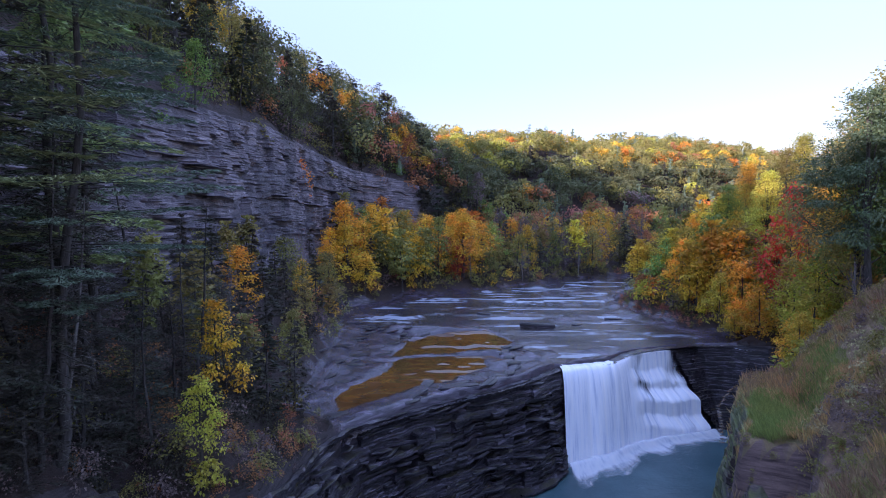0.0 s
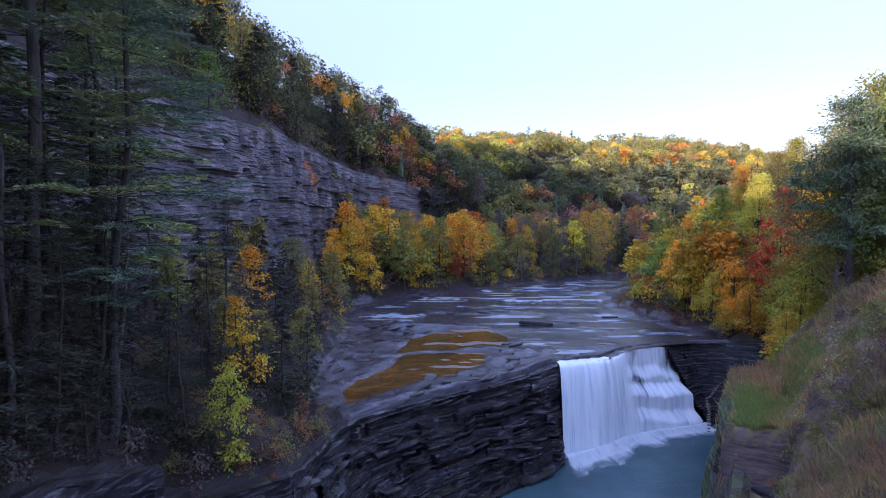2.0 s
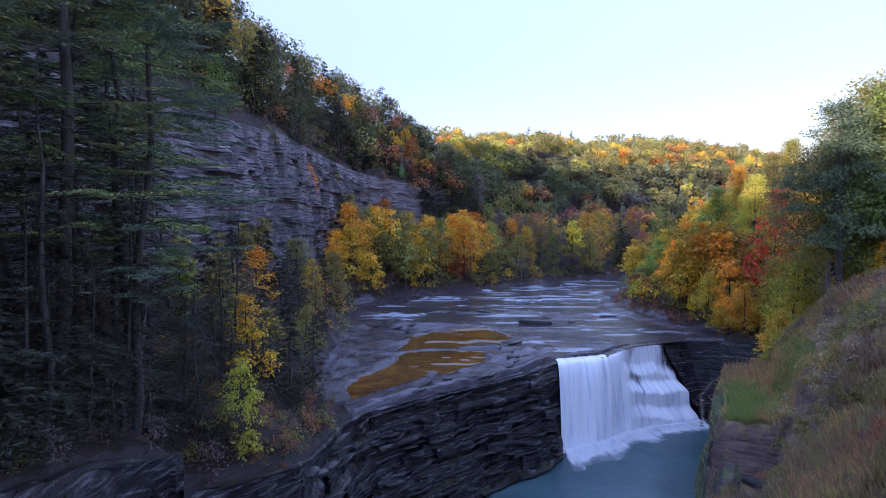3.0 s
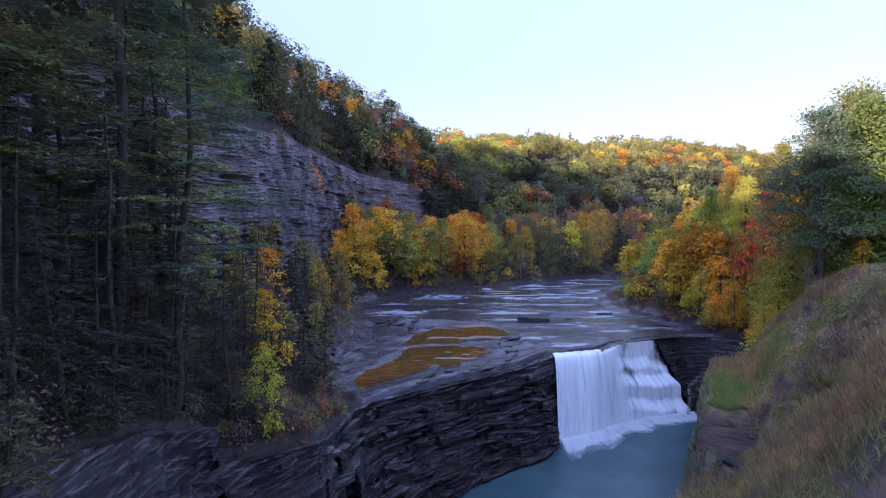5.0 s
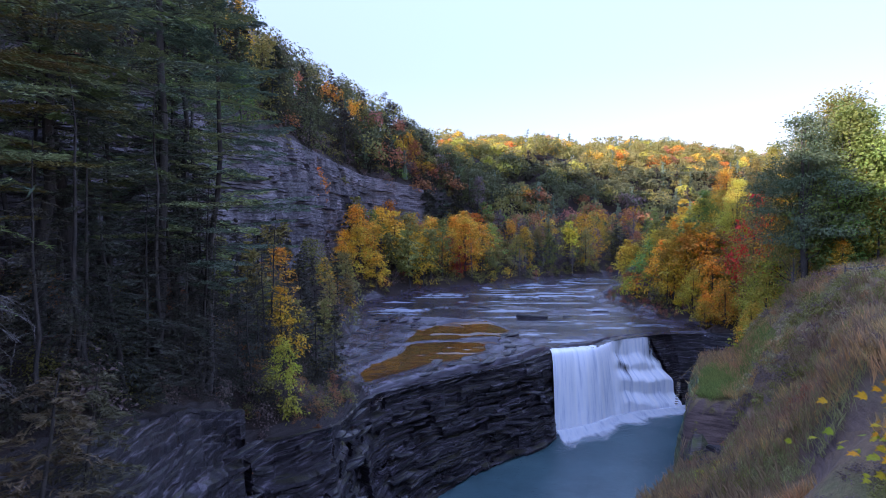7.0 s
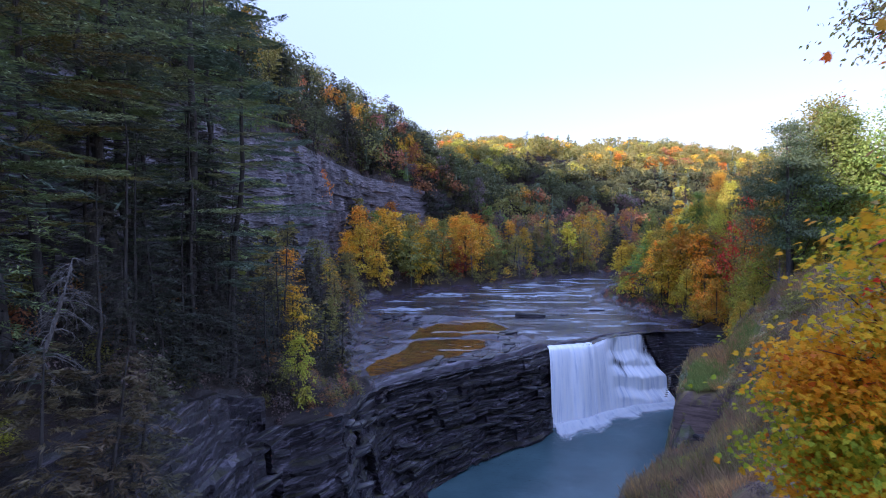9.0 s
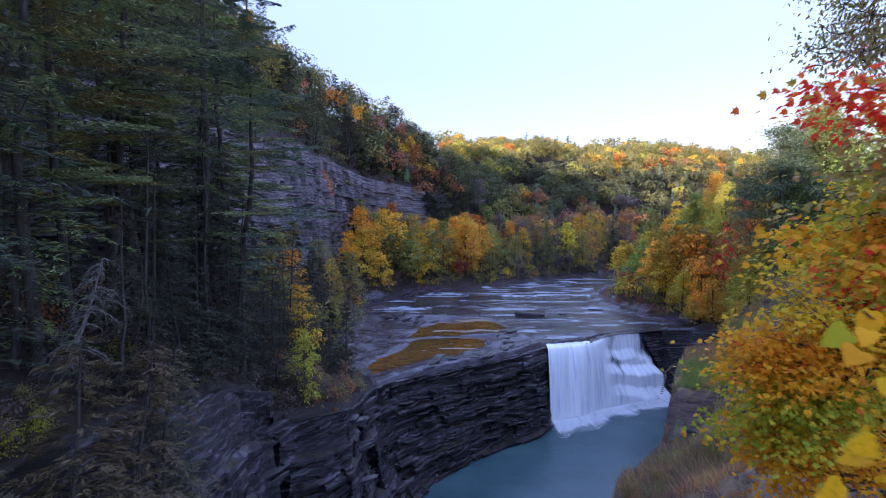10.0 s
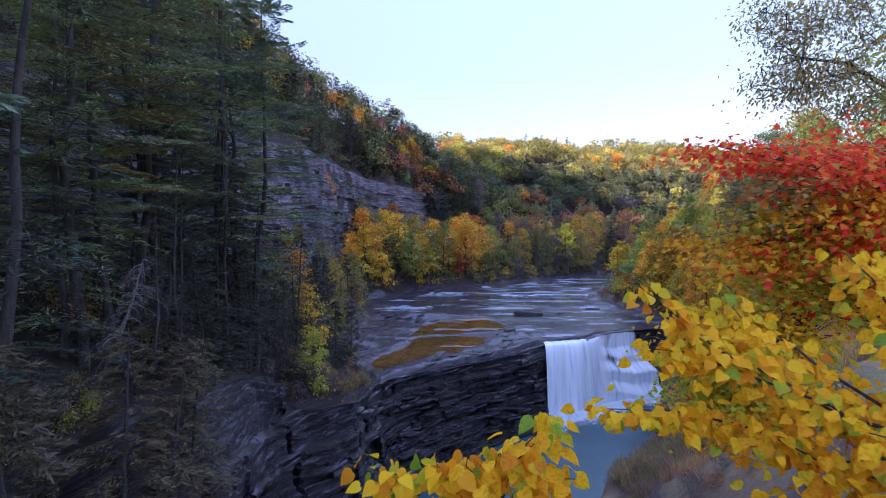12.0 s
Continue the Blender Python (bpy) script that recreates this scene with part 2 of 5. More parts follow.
def soil(name, cols, speck, rough=0.95, steep=None, speck_at=0.60, cliffs=(0.45, 0.68)):
    m, nodes, links, b = material(name, rough)
    vec = place(nodes, links)
    broad, fine, tiny = grain(nodes, links, vec, 0.22, 5), grain(nodes, links, vec, 2.5, 5, 0.7), grain(nodes, links, vec, 11.0, 4, 0.8)
    col = tones(nodes, links, broad, [(0.32, cols[0]), (0.5, cols[1]), (0.68, cols[2])])
    col = blend(nodes, links, tones(nodes, links, tiny, [(speck_at, (0, 0, 0)), (speck_at + 0.08, (1, 1, 1))]), col, speck)
    col = blend(nodes, links, 0.7, col, tones(nodes, links, fine, [(0.3, (0.4, 0.4, 0.4)), (0.7, (1, 1, 1))]), "MULTIPLY")
    if steep:
        beds = grain(nodes, links, place(nodes, links, scale=(0.3, 0.3, 3)), 1.6, 6, 0.7)
        stone = tones(nodes, links, beds, [(0.35, steep[0]), (0.65, steep[1])])
        col = blend(nodes, links, facing_up(nodes, links, *cliffs), stone, col)
    links.new(col, b.inputs["Base Color"])
    relief(nodes, links, b, blend(nodes, links, 0.5, fine, tiny), 1.0, 0.15)
    return m


def foliage(name, gloss, through_leaf, vary=(0.68, 1.30)):
    """Leaves: the tree's own colour, varied from leaf to leaf and from bough to bough."""
    m, nodes, links, b = material(name, gloss)
    info, geo = nodes.new("ShaderNodeObjectInfo"), nodes.new("ShaderNodeNewGeometry")
    shift = nodes.new("ShaderNodeHueSaturation")
    boughs = blend(nodes, links, 0.5, grain(nodes, links, place(nodes, links), 0.55, 3), grain(nodes, links, place(nodes, links), 0.13, 2))
    links.new(info.outputs["Color"], shift.inputs["Color"])
    hue, val = nodes.new("ShaderNodeMapRange"), nodes.new("ShaderNodeMapRange")
    links.new(boughs, hue.inputs["Value"])
    hue.inputs["From Min"].default_value, hue.inputs["From Max"].default_value = 0.3, 0.7
    hue.inputs["To Min"].default_value, hue.inputs["To Max"].default_value = 0.462, 0.535
    links.new(geo.outputs["Random Per Island"], val.inputs["Value"])
    val.inputs["To Min"].default_value, val.inputs["To Max"].default_value = vary
    links.new(hue.outputs[0], shift.inputs["Hue"])
    links.new(val.outputs[0], shift.inputs["Value"])
    links.new(shift.outputs[0], b.inputs["Base Color"])
    t, mix = nodes.new("ShaderNodeBsdfTranslucent"), nodes.new("ShaderNodeMixShader")
    links.new(shift.outputs[0], t.inputs["Color"])
    mix.inputs[0].default_value = through_leaf
    links.new(b.outputs[0], mix.inputs[1])
    links.new(t.outputs[0], mix.inputs[2])
    links.new(mix.outputs[0], nodes["Material Output"].inputs["Surface"])
    return m


def bark_material(name, dark, light):
    m, nodes, links, b = material(name, 0.9)
    ridges = grain(nodes, links, place(nodes, links, scale=(1, 1, 0.16)), 9.0, 5, 0.7)
    spots = grain(nodes, links, place(nodes, links), 1.2, 4)
    col = tones(nodes, links, ridges, [(0.35, dark), (0.65, light)])
    col = blend(nodes, links, 0.5, col, tones(nodes, links, spots, [(0.3, (0.4, 0.4, 0.4)), (0.7, (1, 1, 1))]), "MULTIPLY")
    links.new(col, b.inputs["Base Color"])
    relief(nodes, links, b, ridges, 0.8, 0.04)
    return m


def water(name, deep, pale, stretch, scale, bump, foam=False, rough=0.06):
    """Running water; where it breaks, an attribute says how white it is."""
    m, nodes, links, b = material(name, rough)
    vec = place(nodes, links, scale=stretch)
    waves, broad = grain(nodes, links, vec, scale, 5, 0.6, 0.3), grain(nodes, links, place(nodes, links), 0.12, 4)
    col = tones(nodes, links, broad, [(0.35, deep), (0.65, pale)])
    b.inputs["IOR"].default_value = 1.33
    if foam:
        a = nodes.new("ShaderNodeAttribute")
        a.attribute_name = "foam"
        torn = grain(nodes, links, place(nodes, links, scale=(0.12, 1.0, 1.0)), 2.0, 5, 0.6)
        white = calc(nodes, links, "MULTIPLY", calc(nodes, links, "SUBTRACT", calc(nodes, links, "ADD", a.outputs["Fac"], torn), 0.58), 1.0)
        white = calc(nodes, links, "MULTIPLY", white, calc(nodes, links, "MULTIPLY", a.outputs["Fac"], 3.0))
        col = blend(nodes, links, white, col, (0.66, 0.74, 0.86))
        links.new(calc(nodes, links, "ADD", calc(nodes, links, "MULTIPLY", white, 0.6), rough), b.inputs["Roughness"])
    links.new(col, b.inputs["Base Color"])
    relief(nodes, links, b, waves, 0.6, bump)
    return m


def falling_water(name, cover, gain=3.0, run=0.06, bump=0.25):
    """White falling water in long streaks, thinning so that the rock shows through."""
    m, nodes, links, b = material(name, 0.45)
    uv = place(nodes, links, "UV", (1, run, 1))
    streak, broad = grain(nodes, links, uv, 1.7, 6, 0.65), grain(nodes, links, place(nodes, links, "UV", (1, 0.3, 1)), 0.5, 4)
    col = tones(nodes, links, streak, [(0.30, (0.48, 0.54, 0.68)), (0.46, (0.86, 0.89, 0.95)), (0.62, (0.97, 0.97, 0.98))])
    links.new(col, b.inputs["Base Color"])
    thick = nodes.new("ShaderNodeAttribute")
    thick.attribute_name = "cover"
    alpha = calc(nodes, links, "MULTIPLY", calc(nodes, links, "SUBTRACT", calc(nodes, links, "ADD", thick.outputs["Fac"], blend(nodes, links, 0.4, streak, broad)), 1.0 - cover), gain)
    links.new(alpha, b.inputs["Alpha"])
    relief(nodes, links, b, streak, 0.5, bump)
    return m


# litter browns are darkened to include the shade below the canopy
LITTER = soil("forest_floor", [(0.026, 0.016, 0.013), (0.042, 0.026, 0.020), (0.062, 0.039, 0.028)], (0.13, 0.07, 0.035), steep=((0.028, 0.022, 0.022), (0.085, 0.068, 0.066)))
TURF = soil("grassy_bank", [(0.27, 0.17, 0.11), (0.31, 0.21, 0.12), (0.24, 0.25, 0.09)], (0.42, 0.28, 0.15), steep=((0.07, 0.047, 0.042), (0.25, 0.17, 0.15)), cliffs=(0.38, 0.58))
WET_ROCK = rock("wet_shale", (0.034, 0.027, 0.036), (0.078, 0.062, 0.080), (0.16, 0.13, 0.17), 0.20, band=0.9, bumps=0.12, bed=(0.5, 0.5, 4.0))
STRATA = rock("layered_shale", (0.015, 0.012, 0.014), (0.048, 0.040, 0.050), (0.215, 0.188, 0.228), 0.38, band=2.0, bumps=0.10, moss=(0.045, 0.040, 0.020))
MOSSY_ROCK = rock("mossy_shale", (0.040, 0.030, 0.028), (0.12, 0.090, 0.085), (0.27, 0.21, 0.20), 0.75, band=2.0, bumps=0.25, moss=(0.12, 0.14, 0.04), stain=(0.11, 0.13, 0.045))
CLIFF_ROCK = rock("pale_cliff_shale", (0.11, 0.098, 0.115), (0.31, 0.275, 0.315), (0.54, 0.49, 0.54), 0.85, band=1.5, bumps=0.4, moss=(0.05, 0.05, 0.025), stain=(0.095, 0.084, 0.098), bed=(0.15, 0.15, 2.6))
RIVER_WATER = water("river_water", (0.030, 0.030, 0.038), (0.075, 0.058, 0.050), (0.35, 1.8, 1), 1.5, 0.13, foam=True, rough=0.06)
BASIN_WATER = water("basin_water", (0.085, 0.038, 0.012), (0.14, 0.064, 0.018), (0.5, 1.0, 1), 0.7, 0.0012, rough=0.015)
POOL_WATER = water("plunge_pool_water", (0.040, 0.078, 0.088), (0.066, 0.118, 0.126), (0.8, 1.4, 1), 1.9, 0.10, rough=0.06)
CURTAIN, FOAM = falling_water("falling_water", 0.66, 2.6, 0.045), falling_water("foam", 0.45, 1.3, 0.10, 0.06)
BROADLEAF, NEEDLES, FAR_LEAF = foliage("autumn_leaves", 0.6, 0.45), foliage("needles", 0.55, 0.22), foliage("far_leaves", 0.7, 0.30, (0.86, 1.14))
BARK, PALE_BARK = bark_material("bark", (0.035, 0.030, 0.028), (0.11, 0.095, 0.088)), bark_material("pale_bark", (0.10, 0.09, 0.085), (0.30, 0.275, 0.265))

# ---------------------------------------------------------------- mesh helpers
def mesh_of(name, verts, faces, mats, smooth=False):
    """A mesh from arrays of places and of triangles or quads."""
    me = bpy.data.meshes.new(name)
    verts, faces = np.asarray(verts, np.float32), np.asarray(faces, np.int32)
    n = faces.shape[1]
    me.vertices.add(len(verts))
    me.vertices.foreach_set("co", verts.ravel())
    me.loops.add(faces.size)
    me.loops.foreach_set("vertex_index", faces.ravel())
    me.polygons.add(len(faces))
    me.polygons.foreach_set("loop_start", np.arange(0, faces.size, n, dtype=np.int32))
    me.polygons.foreach_set("use_smooth", np.full(len(faces), smooth))
    for m in mats:
        me.materials.append(m)
    me.update()
    me.validate()
    return me


def grid_faces(rows, cols):
    i = np.arange(rows * cols).reshape(rows, cols)
    return np.stack([i[:-1, :-1], i[:-1, 1:], i[1:, 1:], i[1:, :-1]], -1).reshape(-1, 4)


def attribute(me, name, values):
    a = me.attributes.new(name, "FLOAT", "POINT")
    a.data.foreach_set("value", np.asarray(values, np.float32).ravel())


def part(name, me, parent, label=""):
    ob = new(name, me)
    ob.parent = parent
    return tagged(ob, label=label)


def along(pts, n):
    """n places spread evenly along a polyline of any dimension."""
    p = np.array(pts, float)
    s = np.r_[0, np.cumsum(np.linalg.norm(np.diff(p[:, :2], axis=0), axis=1))]
    u = np.linspace(0, s[-1], n)
    return np.stack([np.interp(u, s, p[:, k]) for k in range(p.shape[1])], 1), u


def tube(points, radii, sides=7):
    """Arrays of a tapered round limb along a line."""
    p = np.array(points, float)
    r = np.array(radii, float)
    d = np.gradient(p, axis=0)
    d /= np.linalg.norm(d, axis=1)[:, None]
    a = np.cross(d, np.where(np.abs(d[:, 2:3]) > 0.9, [[1.0, 0, 0]], [[0, 0, 1.0]]))
    a /= np.linalg.norm(a, axis=1)[:, None]
    b = np.cross(d, a)
    t = np.linspace(0, 2 * math.pi, sides, endpoint=False)
    v = p[:, None] + r[:, None, None] * (a[:, None] * np.cos(t)[None, :, None] + b[:, None] * np.sin(t)[None, :, None])
    i = np.arange(len(p) * sides).reshape(len(p), sides)
    j = np.roll(i, -1, 1)
    return v.reshape(-1, 3), np.stack([i[:-1], j[:-1], j[1:], i[1:]], -1).reshape(-1, 4)


def joined(pieces):
    vs, fs, k = [], [], 0
    for v, f in pieces:
        vs.append(v)
        fs.append(f + k)
        k += len(v)
    return np.concatenate(vs), np.concatenate(fs)


def leaves(centre, way, size, ratio, rng, fold=0.25, face=None):
    """Arrays of small folded leaf blades: each starts at a place and points a way."""
    n = len(centre)
    way = way / np.maximum(np.linalg.norm(way, axis=1), 1e-6)[:, None]
    side = np.cross(way, rng.normal(size=(n, 3)) if face is None else face)
    side /= np.maximum(np.linalg.norm(side, axis=1), 1e-6)[:, None]
    up = np.cross(side, way)
    s = (size * rng.uniform(0.65, 1.35, n))[:, None]
    a, c = centre - way * s * 0.5, centre + way * s * 0.5
    mid = centre + up * s * fold * ratio
    v = np.stack([a, mid + side * s * ratio * 0.5, c, mid - side * s * ratio * 0.5], 1)
    return v.reshape(-1, 3), np.arange(4 * n).reshape(n, 4)


# ---------------------------------------------------------------- ground
def spaced(fine_from, fine_to, step, low, high, grow=1.09):
    mid = list(np.arange(fine_from, fine_to, step))
    a, s = mid[-1], step
    while a < high:
        s = min(s * grow, 60)
        a += s
        mid.append(a)
    a, s, left = mid[0], step, []
    while a > low:
        s = min(s * grow, 60)
        a -= s
        left.append(a)
    return np.array(left[::-1] + mid)


def build_ground():
    xs, ys = spaced(-28, 44, 0.48, -1600, 2200), spaced(-12, 106, 0.52, -900, 3200)
    gx, gy = np.meshgrid(xs, ys)
    gz = height(gx, gy)
    bank = ((gx > 5) & (gy < 66) & (gy > -40)).astype(float)
    gz = gz + 0.42 * fbm(gx, gy, 2.6, 60) * bank * ramp(signed(gx, gy, GORGE), 0, 2)
    faces = grid_faces(*gx.shape)
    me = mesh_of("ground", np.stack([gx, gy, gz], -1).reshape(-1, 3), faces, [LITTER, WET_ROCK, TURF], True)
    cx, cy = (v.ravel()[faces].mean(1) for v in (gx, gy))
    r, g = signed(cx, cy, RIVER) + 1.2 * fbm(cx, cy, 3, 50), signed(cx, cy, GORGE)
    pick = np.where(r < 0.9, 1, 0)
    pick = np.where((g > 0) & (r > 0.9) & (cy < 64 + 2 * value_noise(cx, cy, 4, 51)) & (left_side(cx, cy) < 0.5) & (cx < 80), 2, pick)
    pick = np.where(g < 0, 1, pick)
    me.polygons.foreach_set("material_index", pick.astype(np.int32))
    tagged(new("ground", me), "leaf-strewn wooded valley floor, rock shelf and grassy bank", "ground", kind="structure")


build_ground()


# ---------------------------------------------------------------- rock walls
def strata_wall(name, top, foot, foot_z, step, beds, jut, mat, label, seed, blocks=1.6, lean=None, broken=0.22, bites=()):
    """A wall of level rock beds between a top edge and a foot line; each bed stands out by its own amount and breaks into blocks."""
    rng = np.random.default_rng(seed)
    n = max(8, int(along(top, 2)[1][-1] / step))
    t, s = along(top, n)
    f, _ = along(foot, n)
    fz = np.interp(np.linspace(0, 1, n), np.linspace(0, 1, len(foot_z)), foot_z)
    out = np.stack([f[:, 0] - t[:, 0], f[:, 1] - t[:, 1]], 1)
    out /= np.maximum(np.linalg.norm(out, axis=1), 1e-6)[:, None]
    thick = rng.lognormal(0, 0.42, beds)
    edge = np.r_[0, np.cumsum(thick) / thick.sum()]
    member = np.cumsum(rng.random(beds) < 1 / 6.5)  # thick members, each of several thin beds
    cut = rng.uniform(-1, 1, beds) * np.where(rng.random(beds) < 0.25, 0.55, 0.22) + rng.uniform(-0.8, 0.8, member[-1] + 1)[member]
    wide = rng.uniform(1.3, 3.2, member[-1] + 1) * blocks
    bay = 1.1 * value_noise(s, s * 0, 9.0, seed + 1) + 0.35 * value_noise(s, s * 0, 3.5, seed + 3)
    rows = []
    for k in range(beds):
        g = member[k]
        joint = np.floor(s / wide[g] + 7.3 * g + 0.2 * value_noise(s, s * 0 + g, 2.5, seed + 5)).astype(int)
        big = np.random.default_rng(seed + 700 + g).uniform(-1, 1, 4000)[joint % 4000]
        cell = np.floor(s / (blocks * rng.uniform(0.4, 1.1)) + rng.uniform(0, 9)).astype(int)
        block = np.random.default_rng(seed + 100 + k).uniform(-1, 1, 4000)[cell % 4000]
        level = (edge[k] + edge[k + 1]) / 2
        push = jut * (0.8 * cut[k] + 2.6 * broken * big + 0.55 * broken * block + 0.8 * bay + 0.35 * value_noise(s, s * 0 + level * 9, 2.2, seed + 8))
        for middle, half, low, high, deep in bites:
            push = push - deep * ramp(np.abs(t[:, 1] - middle + 1.5 * (level - low)), half, half * 0.75) * (low < level < high)
        w = (1 - level) if lean is None else lean(1 - level)
        chip = jut * 0.08 * np.random.default_rng(seed + 300 + k).uniform(-1, 1, 9000)[np.floor(s / rng.uniform(0.35, 0.9)).astype(int) % 9000]
        for e in (edge[k] + 0.0006, edge[k + 1] - 0.0006):
            h = np.clip(e + 0.008 * value_noise(s, s * 0 + k * 0.3, 5.0, seed + 9), 0, 1)
            fade = np.minimum(1, 8 * (1 - h))
            shift = push * fade + chip + (0.05 if e < level else 0.0) * jut
            x = t[:, 0] + (f[:, 0] - t[:, 0]) * w + out[:, 0] * shift
            y = t[:, 1] + (f[:, 1] - t[:, 1]) * w + out[:, 1] * shift
            rows.append(np.stack([x, y, fz + (t[:, 2] - fz) * h + 0.06 * block], 1))
    for back, dip in ((0.3, 0.02), (0.65, 0.10), (1.1, 0.6)):
        rows.append(np.stack([t[:, 0] - out[:, 0] * back, t[:, 1] - out[:, 1] * back, t[:, 2] - dip + 0.10 * value_noise(s, s * 0 + back, 0.8, seed + 4)], 1))
    v = np.concatenate(rows)
    faces = grid_faces(len(rows), n)
    q = v[faces[:: max(1, len(faces) // 500)]]
    towards = np.cross(q[:, 1] - q[:, 0], q[:, 3] - q[:, 0])[:, :2] @ out.mean(0)
    me = mesh_of(name, v, faces if towards.sum() > 0 else faces[:, ::-1], [mat])
    return tagged(new(name, me), label, "rock wall", kind="structure")


bench_wall = strata_wall("rock_wall_left", RIM_LEFT, FOOT_LEFT, [-0.6] * 4, 0.24, 80, 0.80, STRATA, "dark wet layered shale wall below the rock shelf", 11,
                         lean=lambda w: 0.15 * w + 0.85 * w ** 1.5, broken=0.28, bites=((33.5, 1.3, 0.30, 0.66, 1.5), (30.0, 0.9, 0.62, 0.86, 0.8), (19.6, 1.0, 0.10, 0.9, 0.9), (52.6, 4.2, 0.10, 0.80, 0.9)))
strata_wall("rock_wall_falls", RIM_FALLS, FOOT_FALLS, [-0.6, -0.6], 0.25, 30, 0.14, STRATA, "dark wet shale steps behind the waterfall", 12, lean=lambda w: 0.7 * w ** 2.4)
strata_wall("rock_wall_right", RIM_RIGHT, FOOT_RIGHT, [-0.6, -0.6], 0.25, 34, 0.4, STRATA, "dark shale wall beside the waterfall", 13, lean=lambda w: w * 0.9)
LEDGE_TOP = [(38.4, 57.2, 10.9), (33.5, 52.8, 11.0), (29.3, 49.0, 11.1), (25.9, 44.8, 11.1), (23.7, 40.4, 11.0), (22.0, 36.6, 9.8), (19.3, 32.4, 6.9), (13.4, 26.6, 6.0)]
LEDGE_FOOT = [(36.9, 58.2), (32.0, 54.1), (27.6, 50.1), (24.2, 45.8), (22.3, 41.4), (20.3, 37.4), (17.5, 33.5), (11.3, 27.8)]
strata_wall("rock_wall_ledge", LEDGE_TOP, LEDGE_FOOT, [-0.6, -0.6], 0.25, 44, 0.42, MOSSY_ROCK, "mossy shale wall below the grassy ledge", 15, lean=lambda w: w * 0.9)
CLIFF_TOP = [(x - 0.6, y, float(cliff_top(y))) for x, y in CLIFF[1:8] + [(-6.0, 147.4)]]
CLIFF_FOOT = [(x + 2.6, y) for x, y in CLIFF[1:8] + [(-6.0, 147.4)]]
strata_wall("cliff", CLIFF_TOP, CLIFF_FOOT, [20, 19.5, 18.5, 17, 14], 0.5, 96, 0.42, CLIFF_ROCK, "tall pale grey cliff of thin shale beds above the river", 14, blocks=1.8, broken=0.8)


# ---------------------------------------------------------------- water
def build_water():
    xs, ys = np.arange(-18, 60, 0.3), np.arange(38, 150, 0.3)
    gx, gy = np.meshgrid(xs, ys)
    r = signed(gx, gy, RIVER)
    lvl = river_level(gx, gy)
    gz = lvl + 0.03 * fbm(gx, gy * 2, 2.0, 70)
    slope = np.abs(np.gradient(lvl, 0.3, axis=0))
    foam = np.clip(slope * 7.0, 0, 1) * ramp(value_noise(gx / 3, gy, 2.6, 71) + 0.5 * value_noise(gx / 2, gy, 0.7, 72), -0.35, 0.6)
    for k in range(9):
        foam[:-1] = np.maximum(foam[:-1], foam[1:] * 0.88)
    foam *= ramp(value_noise(gx / 5, gy, 1.6, 76) + 0.8 * value_noise(gx / 2.5, gy, 0.45, 77), -0.7, 0.7)
    # long streaks: sky-reflection bands painted in as extra foam, besides the ledge riffles
    run = ramp(value_noise(gx / 9, gy, 1.3, 78) + 0.5 * value_noise(gx / 6, gy, 0.5, 79), -0.05, 0.8) * ramp(r, -1.0, -4.0) * ramp(signed(gx, gy, SHELF), -1.0, 2.0)
    foam = np.maximum(foam, 0.58 * run)
    keep = (r < 0.3) | (signed(gx, gy, GORGE) < 0)
    keep &= signed(gx, gy, GORGE) > -0.6
    faces = grid_faces(*gx.shape)
    ok = keep.ravel()[faces].all(1)
    basin = np.minimum(signed(gx, gy, BASIN), signed(gx, gy, UPPER_BASIN)) + 0.5 * fbm(gx, gy, 2.5, 73)
    wet = (basin.ravel()[faces].mean(1) < 0.5)
    for name, mat, choose, label in (("river_water", RIVER_WATER, ok & ~wet, "shallow dark river running over low ledges with white riffles"),
                                     ("basin_water", BASIN_WATER, ok & wet, "still brown shallow water in the rock shelf")):
        f = faces[choose]
        used, idx = np.unique(f, return_inverse=True)
        me = mesh_of(name, np.stack([gx, gy, gz], -1).reshape(-1, 3)[used], idx.reshape(-1, 4), [mat], True)
        attribute(me, "foam", foam.ravel()[used])
        tagged(new(name, me), label, "water", kind="structure")
    xs, ys = np.arange(-24, 46, 1.0), np.arange(-62, 72, 1.0)
    gx, gy = np.meshgrid(xs, ys)
    me = mesh_of("pool_water", np.stack([gx, gy, 0.05 * fbm(gx, gy, 2.0, 75)], -1).reshape(-1, 3), grid_faces(*gx.shape), [POOL_WATER], True)
    tagged(new("pool_water", me), "blue-green plunge pool below the waterfall", "water", kind="structure")


build_water()


